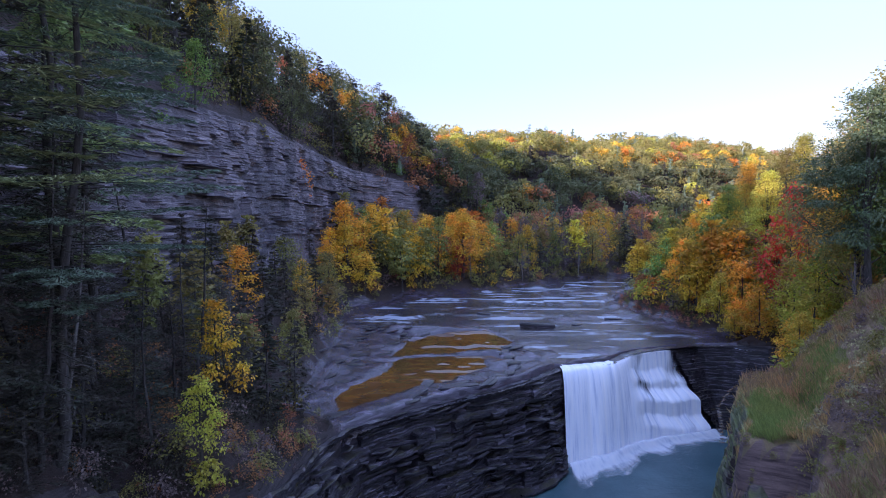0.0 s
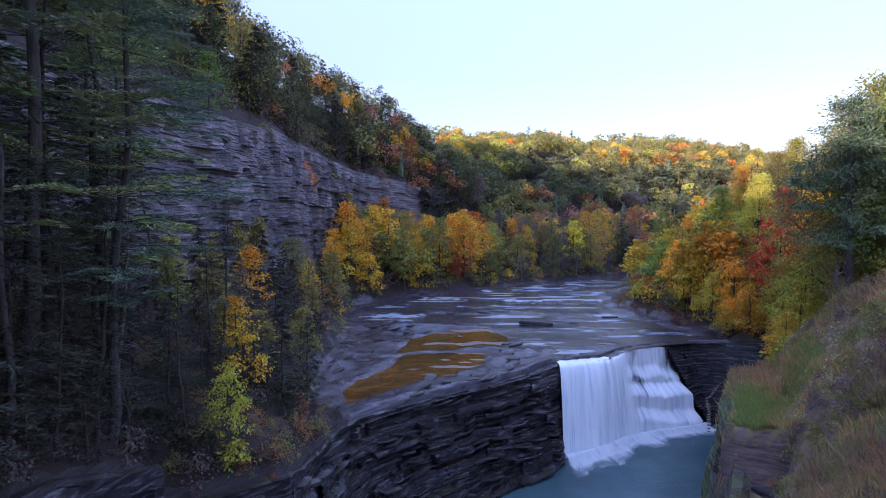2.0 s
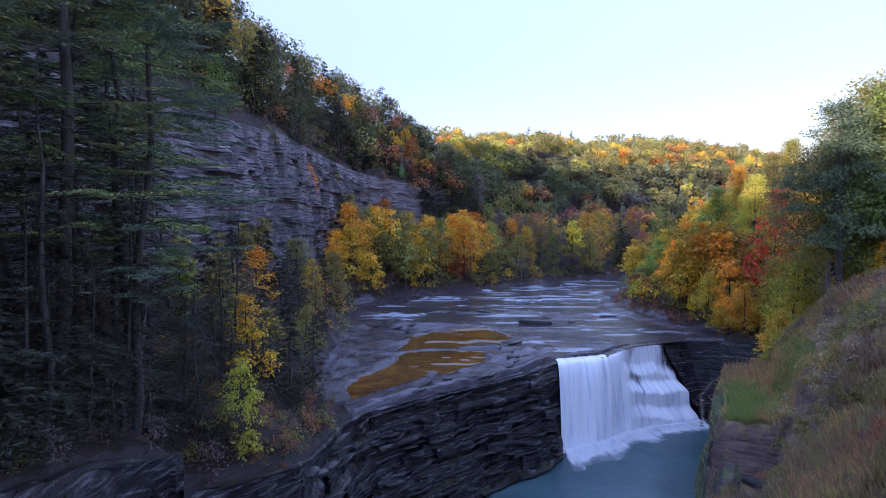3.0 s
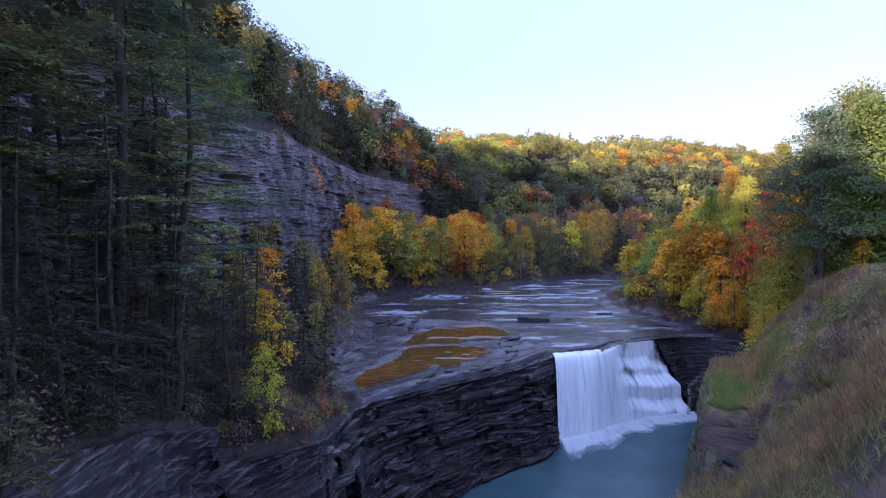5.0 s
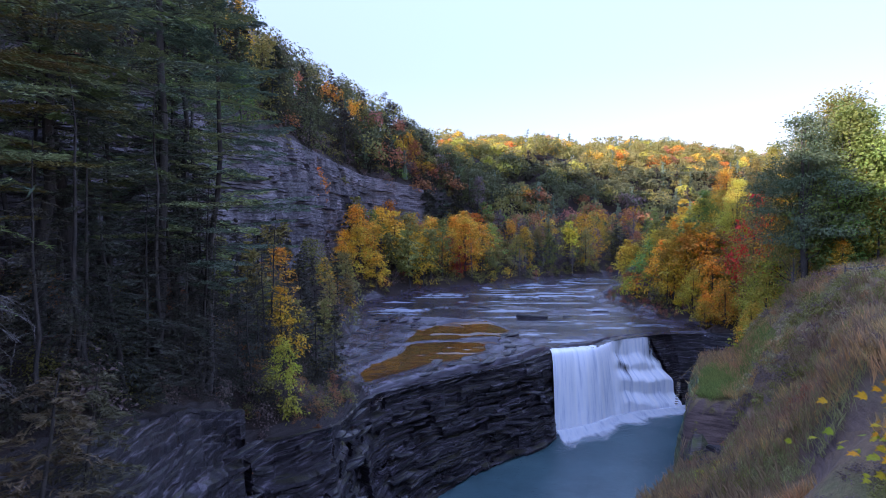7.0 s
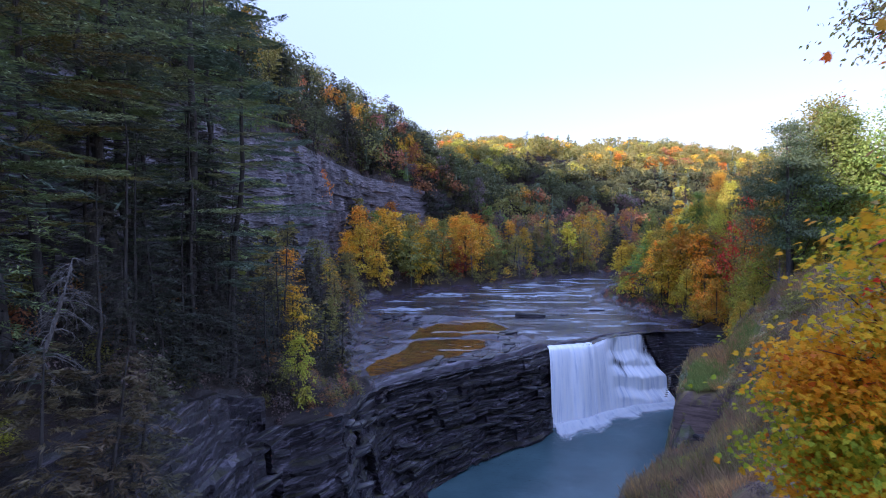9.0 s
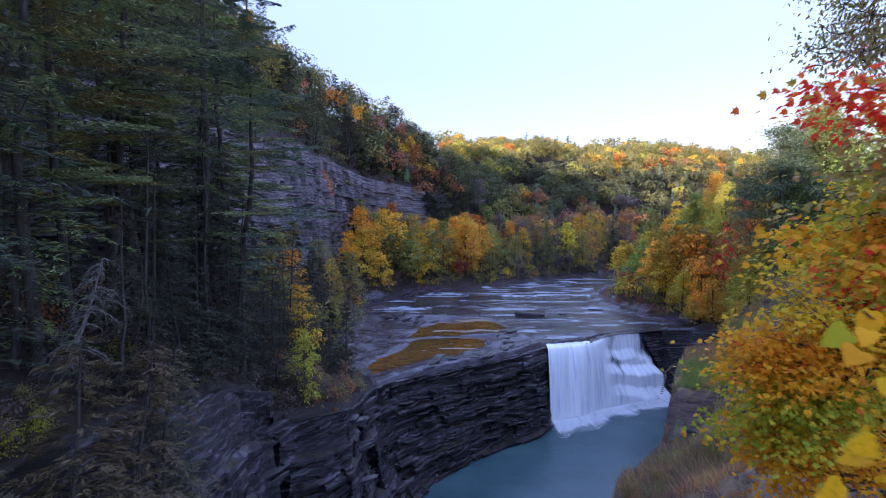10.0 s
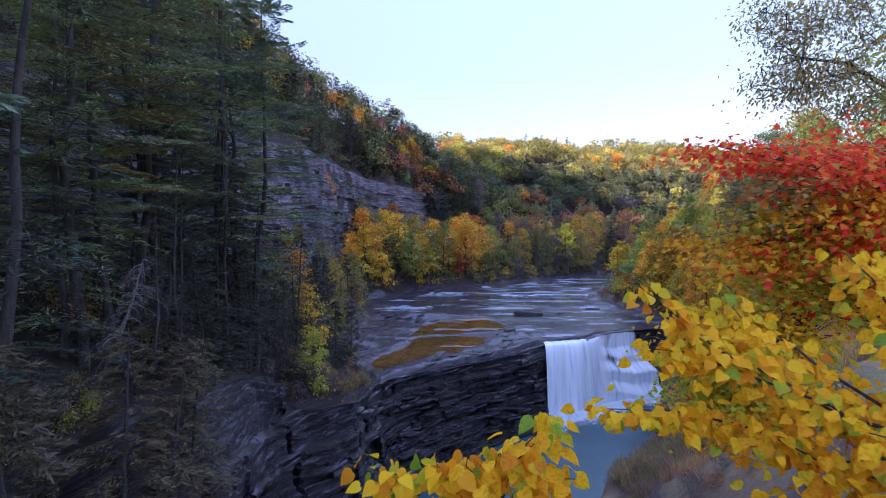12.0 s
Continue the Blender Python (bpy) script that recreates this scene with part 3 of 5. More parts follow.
def build_falls():
    falls = tagged(new("waterfall"), "broad white waterfall over dark layered rock", "waterfall")
    n, m = 150, 110
    top, s = along(RIM_FALLS, n)
    foot, _ = along(FOOT_FALLS, n)
    u = np.linspace(0, 1, n)
    out = foot[:, :2] - top[:, :2]
    out /= np.linalg.norm(out, axis=1)[:, None]
    rows, cover, uvs = [], [], []
    stepped = ramp(u, 0.46, 0.62)
    for k, v in enumerate(np.linspace(-0.10, 1, m)):
        q = max(v, 0)
        plain = 0.14 + 0.62 * q ** 0.55
        shelf_at = 0.32 + 0.03 * value_noise(s, s * 0, 2.2, 81)
        tiers, bare = 0.10 + 0.10 * q + 0 * s, 0 * s
        for j, (down, breadth) in enumerate(((-0.10, 0.16), (0.12, 0.26), (0.44, 0.16))):
            at = shelf_at + down + 0.22 * (u - 0.75) + 0.04 * value_noise(s, s * 0 + j * 7, 1.1, 79) + 0.02 * value_noise(s, s * 0 + j * 9, 0.5, 74)
            tiers = tiers + breadth * (1 + 0.25 * value_noise(s, s * 0 + j * 3, 3.0, 75)) * ramp(q, at - 0.05, at + 0.13)
            bare = np.maximum(bare, ramp(q, at + 0.04, at + 0.12) * ramp(q, at + 0.26, at + 0.13) * ramp(value_noise(s, s * 0 + j * 5, 0.9, 78 + j), -0.1, 0.4))
        side = plain + (tiers - plain) * stepped
        dist = np.linalg.norm(foot[:, :2] - top[:, :2], axis=1)
        reach = side * dist + 0.22 * value_noise(s, s * 0 + 2 + q * 0.35, 1.5, 82) * min(1, q * 4) + 0.05 * value_noise(s, s * 0 + q * 0.4, 0.45, 83)
        if v < 0:
            reach = v * 12.0 + 0.14 * dist * (1 + v * 10)
        z = (top[:, 2] + 0.12) * (1 - q) - 0.02
        rows.append(np.stack([top[:, 0] + out[:, 0] * reach, top[:, 1] + out[:, 1] * reach, z + (0.06 if v < 0 else 0)], 1))
        gap = 0.32 * stepped * value_noise(s, s * 0 + q * 5, 1.1, 84) + 0.30 * value_noise(s, s * 0 + q * 0.6, 1.9, 85)
        c = 0.62 - 0.06 * stepped - 0.20 * stepped * bare + gap - 0.55 * ramp(u, 0.80, 1.0) * (1 - 0.75 * ramp(q, 0.3, 0.7)) + 0.25 * q
        cover.append(c * min(1, max(0.0, (v + 0.10) * 14)))
        uvs.append(np.stack([s, np.full(n, v * 11)], 1))
    f = grid_faces(m, n)
    me = mesh_of("curtain", np.concatenate(rows), f, [CURTAIN], True)
    attribute(me, "cover", np.concatenate(cover))
    lay = me.uv_layers.new(name="flow")
    lay.data.foreach_set("uv", np.concatenate(uvs)[f.ravel()].astype(np.float32).ravel())
    part("curtain", me, falls, "white streaked falling water")
    # churned water at the foot
    rows, cover, uvs = [], [], []
    for v in np.linspace(-0.3, 1, 30):
        w = (3.0 + 0.8 * ramp(u, 0.5, 0.1)) + 1.0 * value_noise(s, s * 0, 1.6, 86)
        rise = 0.55 * math.exp(-((v + 0.02) / 0.22) ** 2)
        rows.append(np.stack([foot[:, 0] + out[:, 0] * (v * w - 0.7), foot[:, 1] + out[:, 1] * (v * w - 0.7),
                              0.10 + rise * (0.85 + 0.18 * value_noise(s, s * 0 + v * 2, 1.6, 87))], 1))
        cover.append((1.30 - 1.25 * np.clip(v, 0, 1) ** 0.6 + 0.12 * value_noise(s, s * 0 + v * 3, 1.0, 88)) * ramp(u, 0, 0.04) * ramp(u, 1, 0.95))
        uvs.append(np.stack([s, np.full(n, v * 9)], 1))
    f = grid_faces(30, n)
    me = mesh_of("foam", np.concatenate(rows), f, [FOAM], True)
    attribute(me, "cover", np.concatenate(cover))
    lay = me.uv_layers.new(name="flow")
    lay.data.foreach_set("uv", np.concatenate(uvs)[f.ravel()].astype(np.float32).ravel())
    part("foam", me, falls, "white churned foam at the foot")


build_falls()

# ---------------------------------------------------------------- trees
def crown_arrays(rng, tall, wide, clumps, per, size, base=0.25, ratio=0.7, flat=0.6, peak=0.55, tight=1.0, hang=0.5):
    """Leaves of a broadleaved crown: uneven clumps round the boughs, with gaps between them."""
    h = rng.beta(1.5, 1.35, clumps)
    belly = np.clip(np.sin(math.pi * np.clip(h, 0.02, 1) ** peak), 0.12, 1) ** 0.8
    ang = rng.uniform(0, 2 * math.pi, clumps)
    lobe = 1 + 0.28 * np.sin(ang * 2 + rng.uniform(0, 6)) + 0.2 * np.sin(ang * 3 + rng.uniform(0, 6))
    rad = wide * belly * lobe * np.sqrt(rng.uniform(0.12, 1, clumps))
    c = np.stack([rad * np.cos(ang), rad * np.sin(ang), tall * (base + (1 - base) * h)], 1)
    spread = tight * wide * rng.uniform(0.16, 0.34, clumps)
    own = np.repeat(np.arange(clumps), per)
    off = np.clip(rng.normal(size=(clumps * per, 3)), -1.6, 1.6) * spread[own][:, None] * np.array([1, 1, flat])
    p = c[own] + off
    p[:, 2] = np.minimum(p[:, 2], tall * 1.02 + 0.2 * rng.normal(size=len(p)))
    way = off / np.maximum(np.linalg.norm(off, axis=1), 1e-6)[:, None] + 0.5 * (p - [0, 0, tall * 0.5]) / wide + rng.normal(size=p.shape) * 0.5 - [0, 0, 0.35]
    face = off / np.maximum(np.linalg.norm(off, axis=1), 1e-6)[:, None] * 0.7 + (p - [0, 0, tall * (0.3 + 0.3 * base)]) / [wide, wide, tall * 0.5] * 0.6 + [0, 0, 0.3] + rng.normal(size=p.shape) * 0.38
    way = way - [0, 0, hang]
    return leaves(p, way, size, ratio, rng, face=face), c


def trunk_arrays(rng, tall, thick, boughs, sway=0.03, sides=6):
    z = np.linspace(-0.8, tall * 0.92, 9)
    w = np.cumsum(rng.normal(0, sway * tall / 9, (9, 2)), 0)
    line = np.c_[w - w[0], z]
    pieces = [tube(line, thick * np.clip(1.15 - z / tall, 0.08, 1.3) ** 0.9, sides)]
    for c in boughs:
        z0 = max(tall * 0.15, c[2] * 0.62)
        s = np.array([np.interp(z0, z, line[:, 0]), np.interp(z0, z, line[:, 1]), z0])
        mid = s + (c - s) * 0.55 + [0, 0, -0.06 * tall * rng.random()]
        pieces.append(tube([s, mid, c], [thick * 0.32, thick * 0.18, thick * 0.05], 4))
    return joined(pieces)


def broadleaf(name, seed, tall, wide, clumps, per, size, thick, boughs=14, base=0.22, bark=None, leaf=None, **more):
    rng = np.random.default_rng(seed)
    (v, f), c = crown_arrays(rng, tall, wide, clumps, per, size, base, **more)
    tv, tf = trunk_arrays(rng, tall, thick, c[:boughs])
    return mesh_of(name + "_trunk", tv, tf, [bark or BARK], True), mesh_of(name + "_crown", v, f, [leaf or BROADLEAF])


def conifer(name, seed, tall, wide, whorl, per, sprays, size, thick, bare=0.2, droop=0.25, power=0.85, ratio=0.22, gaps=0.15, limbs=True):
    """A pine, spruce or hemlock: whorls of boughs, each a flat plume of needle sprays."""
    rng = np.random.default_rng(seed)
    z = np.linspace(-1.0, tall, 12)
    w = np.cumsum(rng.normal(0, 0.006 * tall, (12, 2)), 0)
    line = np.c_[w - w[0], z]
    pieces = [tube(line, thick * np.clip(1.1 - z / tall, 0.05, 1.3) ** 0.85, 8)]
    cs, ways = [], []
    h = tall * bare
    while h < tall * 0.99:
        u = (h / tall - bare) / (1 - bare)
        for k in range(per):
            if rng.random() < gaps:
                continue
            reach = wide * (1 - u) ** power * rng.uniform(0.55, 1.15) * min(1, 0.45 + 2.2 * u) + 0.3
            a = rng.uniform(0, 2 * math.pi)
            d = np.array([math.cos(a), math.sin(a), 0])
            q = np.array([-d[1], d[0], 0])
            root = np.array([np.interp(h, z, line[:, 0]), np.interp(h, z, line[:, 1]), h + rng.uniform(-0.2, 0.2)])
            rise = rng.uniform(-0.1, 0.35) * (0.4 + u)
            bough = lambda t: root + d * reach * t + np.array([0, 0, reach * (rise * t - droop * t * t)])
            if limbs:
                pieces.append(tube([bough(t) for t in (0, 0.35, 0.7, 1)], np.array([0.14, 0.10, 0.06, 0.02]) * thick * (1.15 - u), 3))
            n = max(3, int(sprays * (0.35 + 0.65 * reach / wide)))
            t = rng.uniform(0.18, 1.03, n) ** 0.75
            breadth = 0.34 * reach * np.clip(1.15 - t, 0.1, 1) * np.minimum(1, t * 2.2)
            o = rng.uniform(-1, 1, n)
            p = np.array([bough(x) for x in t]) + q * (o * breadth)[:, None] + np.c_[np.zeros((n, 2)), -0.25 * np.abs(o) * breadth + rng.normal(0, 0.10 * size, n)]
            cs.append(p)
            ways.append(d[None] * 0.8 + q[None] * (o * 1.1)[:, None] + np.c_[rng.normal(0, 0.3, (n, 2)), rng.normal(-0.05, 0.28, n)])
        h += whorl * rng.uniform(0.7, 1.3)
    if bare > 0.12:
        for k in range(14):
            h0, a, r = rng.uniform(0.05, bare) * tall, rng.uniform(0, 6.3), rng.uniform(0.5, 2.2)
            e = np.array([math.cos(a) * r, math.sin(a) * r, h0 - 0.25 * r])
            pieces.append(tube([[0, 0, h0], e * [0.5, 0.5, 1] + [0, 0, 0.1], e], [0.035, 0.02, 0.008], 3))
    ways = np.concatenate(ways)
    v, f = leaves(np.concatenate(cs), ways, size, ratio, rng, 0.15, face=np.array([0, 0, 1.0]) + rng.normal(size=ways.shape) * 0.45)
    tv, tf = joined(pieces)
    return mesh_of(name + "_trunk", tv, tf, [BARK], True), mesh_of(name + "_crown", v, f, [NEEDLES])


def twiggy(name, seed, tall, wide, twigs, thick, bark):
    """A bare or dying tree: trunk, boughs and many fine twigs."""
    rng = np.random.default_rng(seed)
    (v, f), c = crown_arrays(rng, tall, wide, 20, 2, 0.2)
    tv, tf = trunk_arrays(rng, tall, thick, c[:16])
    own = rng.integers(0, len(c), twigs)
    p = c[own] * rng.uniform(0.6, 1.05, (twigs, 1)) + rng.normal(size=(twigs, 3)) * wide * 0.2
    way = p - [0, 0, tall * 0.35] + rng.normal(size=p.shape) * wide * 0.6
    return mesh_of(name + "_trunk", tv, tf, [bark], True), mesh_of(name + "_crown", *leaves(p, way, tall * 0.075, 0.045, rng, 0.1), [BROADLEAF])


FAMILY = {
    "pine": [conifer("pine", 100 + k, 22, 4.6, 0.95, 5, 150, 0.36, 0.22, 0.30, 0.10, 0.6, 0.24, 0.28) for k in range(3)],
    "great_pine": [conifer("great_pine", 104 + k, 24, 5.6, 0.92, 6, 560, 0.20, 0.20, 0.24, 0.06, 0.50, 0.22, 0.16) for k in range(3)],
    "plateau_pine": [broadleaf("plateau_pine", 108 + k, 20, 4.6, 110, 110, 0.28, 0.32, 9, 0.34, BARK, ratio=0.42, flat=0.34, tight=0.66, peak=0.45, leaf=NEEDLES) for k in range(2)],
    "hemlock": [conifer("hemlock", 110 + k, 16, 3.6, 0.66, 5, 92, 0.25, 0.13, 0.08, 0.36, 0.8, 0.17, 0.18) for k in range(3)],
    "brush_hemlock": [conifer("brush_hemlock", 115 + k, 8, 2.7, 0.34, 6, 62, 0.27, 0.11, 0.03, 0.30, 0.7, 0.20, 0.12) for k in range(2)],
    "spruce": [conifer("spruce", 120 + k, 13, 2.9, 0.75, 5, 13, 0.95, 0.17, 0.08, 0.25, 0.8, 0.30, 0.12, False) for k in range(3)],
    "maple": [broadleaf("maple", 130 + k, 12, 3.5, 62, 25, 0.40, 0.16, 9, 0.06, tight=0.66) for k in range(5)],
    "far_maple": [broadleaf("far_maple", 180 + k, 12, 3.4, 70, 18, 0.40, 0.17, 6, 0.06, tight=0.62, flat=0.75) for k in range(4)],
    "poplar": [broadleaf("poplar", 140 + k, 14, 2.5, 40, 18, 0.70, 0.14, 8, peak=0.7) for k in range(3)],
    "oak": [broadleaf("oak", 150 + k, 14, 4.4, 90, 32, 0.42, 0.26, 12, 0.14) for k in range(3)],
    "great_oak": [broadleaf("great_oak", 155 + k, 14, 4.2, 230, 48, 0.21, 0.26, 22, 0.10, tight=0.55) for k in range(2)],
    "shrub": [broadleaf("shrub", 160 + k, 3.2, 1.7, 26, 14, 0.38, 0.05, 7, 0.05) for k in range(4)],
    "bare": [twiggy("bare", 170 + k, 11, 3.0, 420, 0.13, PALE_BARK) for k in range(2)],
}
TONE = {
    # shade: leaf green darkened to carry the shadow on the hillsides
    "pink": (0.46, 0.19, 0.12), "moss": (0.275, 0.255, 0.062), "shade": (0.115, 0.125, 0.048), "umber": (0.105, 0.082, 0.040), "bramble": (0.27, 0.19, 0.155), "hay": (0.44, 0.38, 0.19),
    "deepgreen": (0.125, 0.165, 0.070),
    # dark, deep: greens lowered further to hold the shade under the canopy
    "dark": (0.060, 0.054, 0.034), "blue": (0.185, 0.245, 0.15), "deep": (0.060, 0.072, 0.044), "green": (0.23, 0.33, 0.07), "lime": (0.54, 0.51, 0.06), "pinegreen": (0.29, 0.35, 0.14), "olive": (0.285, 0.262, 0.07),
    "gold": (0.80, 0.50, 0.04), "yellow": (0.740, 0.551, 0.049), "orange": (0.74, 0.29, 0.03), "red": (0.60, 0.105, 0.04), "rust": (0.43, 0.19, 0.075), "mauve": (0.214, 0.153, 0.140),
}
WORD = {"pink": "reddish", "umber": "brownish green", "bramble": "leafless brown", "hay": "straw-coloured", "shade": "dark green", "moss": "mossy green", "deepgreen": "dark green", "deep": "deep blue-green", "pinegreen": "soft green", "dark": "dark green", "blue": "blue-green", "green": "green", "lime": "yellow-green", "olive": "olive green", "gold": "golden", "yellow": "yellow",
        "orange": "orange", "red": "red", "rust": "rust-brown", "mauve": "nearly leafless mauve-brown"}
SPECIES = {"green": "beech", "dark": "beech", "olive": "ash", "lime": "birch", "rust": "oak"}
count = [0]


def ground_at(x, y):
    return float(height(np.array([x]), np.array([y]))[0])


def plant(family, x, y, tall, tone, where="on the wooded slope", z=None, wide=1.0, lean=(0, 0), turn=None, group=""):
    """One tree or shrub, standing on the ground, of a height in metres and a colour."""
    count[0] += 1
    rng = np.random.default_rng(5000 + count[0])
    trunk_me, crown_me = FAMILY[family][int(rng.integers(len(FAMILY[family])))]
    own = {"pine": 22, "great_pine": 24, "plateau_pine": 20, "hemlock": 16, "brush_hemlock": 8, "spruce": 13, "maple": 12, "far_maple": 12, "poplar": 14, "oak": 14, "great_oak": 14, "shrub": 3.2, "bare": 11}[family]
    k = tall / own
    species = SPECIES.get(tone, "maple") if family in ("maple", "far_maple") else family.replace("great_", "").replace("plateau_", "").replace("brush_", "")
    tree = new("shrub" if family == "shrub" else species + "_tree")
    z = ground_at(x, y) if z is None else z
    turn = rng.uniform(0, 360) if turn is None else turn
    tree.matrix_basis = pose(x, y, z - 0.15, lean[0], lean[1], turn) @ Matrix.Diagonal((k * wide, k * wide, k, 1))
    noun = {"shrub": "shrub", "bare": "tree"}.get(family, species + " tree")
    tagged(tree, f"{WORD[tone]} autumn {noun} {where}" if species not in ("pine", "hemlock", "spruce") else f"{WORD[tone]} {noun} {where}", "shrub" if family == "shrub" else "tree", group or "trees of the gorge")
    part("trunk", trunk_me, tree)
    crown = part("crown", crown_me, tree)
    shade = TONE[tone]
    f = rng.uniform(0.75, 1.3)
    crown.color = (shade[0] * f * rng.uniform(0.88, 1.12), shade[1] * f * rng.uniform(0.9, 1.1), shade[2] * f, 1)
    return tree


def scatter(box, gap, seed, allow):
    """Places in a rectangle of the plan, at least a gap apart, where allow says so."""
    x0, y0, x1, y1 = box
    rng = np.random.default_rng(seed)
    step = gap
    gx, gy = np.meshgrid(np.arange(x0, x1, step), np.arange(y0, y1, step))
    x = (gx + rng.uniform(-0.42, 0.42, gx.shape) * step).ravel()
    y = (gy + rng.uniform(-0.42, 0.42, gy.shape) * step).ravel()
    ok = allow(x, y)
    return list(zip(x[ok], y[ok])), rng


def pick(rng, table):
    names = list(table)
    w = np.array([table[n] for n in names], float)
    return names[int(rng.choice(len(names), p=w / w.sum()))].split()


def wood(box, gap, seed, allow, table, low, high, where, group):
    spots, rng = scatter(box, gap, seed, allow)
    if not spots:
        return
    zs = height(np.array([p[0] for p in spots]), np.array([p[1] for p in spots]))
    for (x, y), z in zip(spots, zs):
        family, tone = pick(rng, table)
        k = 0.33 if family == "shrub" else 1.0
        plant(family, x, y, rng.uniform(low, high) * k, tone, where, z=float(z), wide=rng.uniform(0.9, 1.25), lean=(rng.normal(0, 2.5), rng.normal(0, 2.5)), group=group)


def thicket(box, gap, seed, allow, table, low, high, where, fine=False):
    """Undergrowth past counting: one joined object for each colour."""
    spots, rng = scatter(box, gap, seed, allow)
    zs = height(np.array([p[0] for p in spots]), np.array([p[1] for p in spots]))
    base = [crown_arrays(np.random.default_rng(seed + 60 + q), 1.0, 0.55, 25 if fine else 17, 13 if fine else 8, 0.082 if fine else 0.125, 0.03)[0] for q in range(4)]
    made = {}
    for (x, y), z in zip(spots, zs):
        tone = pick(rng, table)[0]
        v, f = base[int(rng.integers(4))]
        h, a = rng.uniform(low, high), rng.uniform(0, 6.28)
        c, s = math.cos(a), math.sin(a)
        made.setdefault(tone, []).append((np.stack([x + h * (v[:, 0] * c - v[:, 1] * s), y + h * (v[:, 0] * s + v[:, 1] * c), z - 0.1 + h * v[:, 2]], 1), f))
    for tone, arrays in made.items():
        ob = new("undergrowth", mesh_of("undergrowth", *joined(arrays), [BROADLEAF]))
        ob.color = (*TONE[tone], 1)
        tagged(ob, f"{WORD[tone]} undergrowth {where}", "undergrowth", kind="stuff")


def behind_cliff(x, y):
    return signed(x, y, CLIFF + [(12.0, 400.0), (-900.0, 400.0), (-900.0, -60.0)])


def off_river(x, y):
    return np.minimum(signed(x, y, RIVER), signed(x, y, GORGE))


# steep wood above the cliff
# weighted to dark tones, so the slope's shade sits in the leaf colours
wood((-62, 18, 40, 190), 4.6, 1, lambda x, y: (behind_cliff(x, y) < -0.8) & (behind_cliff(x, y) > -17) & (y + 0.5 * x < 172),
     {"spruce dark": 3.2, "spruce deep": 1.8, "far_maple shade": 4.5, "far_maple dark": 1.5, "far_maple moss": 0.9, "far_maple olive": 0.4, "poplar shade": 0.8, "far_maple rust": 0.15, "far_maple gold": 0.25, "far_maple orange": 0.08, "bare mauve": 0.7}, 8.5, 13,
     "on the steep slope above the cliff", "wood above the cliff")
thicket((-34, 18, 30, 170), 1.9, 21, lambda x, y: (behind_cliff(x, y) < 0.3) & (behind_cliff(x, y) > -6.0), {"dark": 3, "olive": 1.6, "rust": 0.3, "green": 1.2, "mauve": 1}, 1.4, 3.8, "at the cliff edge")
thicket((-20, 60, 100, 175), 2.2, 22, lambda x, y: (signed(x, y, RIVER) > 0.2) & (signed(x, y, RIVER) < 4.5) & (left_side(x, y) > 0.5), {"olive": 3, "gold": 0.8, "rust": 1, "dark": 1.2, "mauve": 1.4, "lime": 0.5}, 1.0, 3.0, "along the water")
# talus between the cliff and the river
wood((-26, 34, 0, 130), 3.0, 3, lambda x, y: (behind_cliff(x, y) > 2.8) & (off_river(x, y) > 1.0) & (left_side(x, y) > 0.5) & (y < 96),
     {"spruce dark": 3.2, "maple olive": 1.6, "maple rust": 0.5, "poplar olive": 1.4, "shrub olive": 1.2, "shrub dark": 2, "bare mauve": 1.2, "maple gold": 1.4, "poplar gold": 0.4, "shrub rust": 1}, 5.0, 8.5,
     "on the scree below the cliff", "trees on the scree")
# outer bank of the bend
wood((-22, 88, 130, 200), 4.3, 4, lambda x, y: (behind_cliff(x, y) > 2.0) & (signed(x, y, RIVER) > 0.8) & (signed(x, y, RIVER) < 26) & (left_side(x, y) > 0.5) & (y >= 94) & (x < 12),
     {"maple gold": 4.2, "maple olive": 2.6, "maple green": 0.6, "poplar yellow": 1.2, "maple yellow": 1.2, "maple orange": 0.5, "maple rust": 0.6, "bare mauve": 0.8, "spruce dark": 1.4, "poplar olive": 2.2, "maple lime": 0.6}, 7, 14,
     "on the river bank", "trees on the river bank")
wood((8, 100, 95, 200), 4.6, 12, lambda x, y: (signed(x, y, RIVER) > 0.8) & (signed(x, y, RIVER) < 26) & (left_side(x, y) > 0.5) & (x >= 12) & (x < 90),
     {"far_maple gold": 0.5, "far_maple olive": 2.4, "far_maple green": 1.6, "far_maple rust": 1.2, "bare mauve": 2.6, "far_maple mauve": 2.0, "spruce dark": 1.8, "spruce deep": 1.2, "poplar olive": 1.2}, 7, 13,
     "on the river bank", "trees on the river bank")
# opposite bank
wood((32, 60, 130, 150), 4.4, 6, lambda x, y: (off_river(x, y) > np.where(y < 104, 4.6, 1.5)) & (left_side(x, y) < 0.5) & (y + 0.25 * (x - 36) > 64) & (signed(x, y, RIVER) < 34) & (x < 0.85 * (y + 12)),
     {"maple green": 1.8, "maple moss": 1.6, "maple lime": 3.2, "maple gold": 2.6, "maple yellow": 1.4, "poplar yellow": 2.0, "poplar gold": 1.2, "maple orange": 0.4, "spruce blue": 0.8, "maple rust": 0.3, "shrub olive": 1, "shrub lime": 0.8, "bare mauve": 0.5}, 7, 12,
     "on the slope above the river", "trees on the opposite bank")
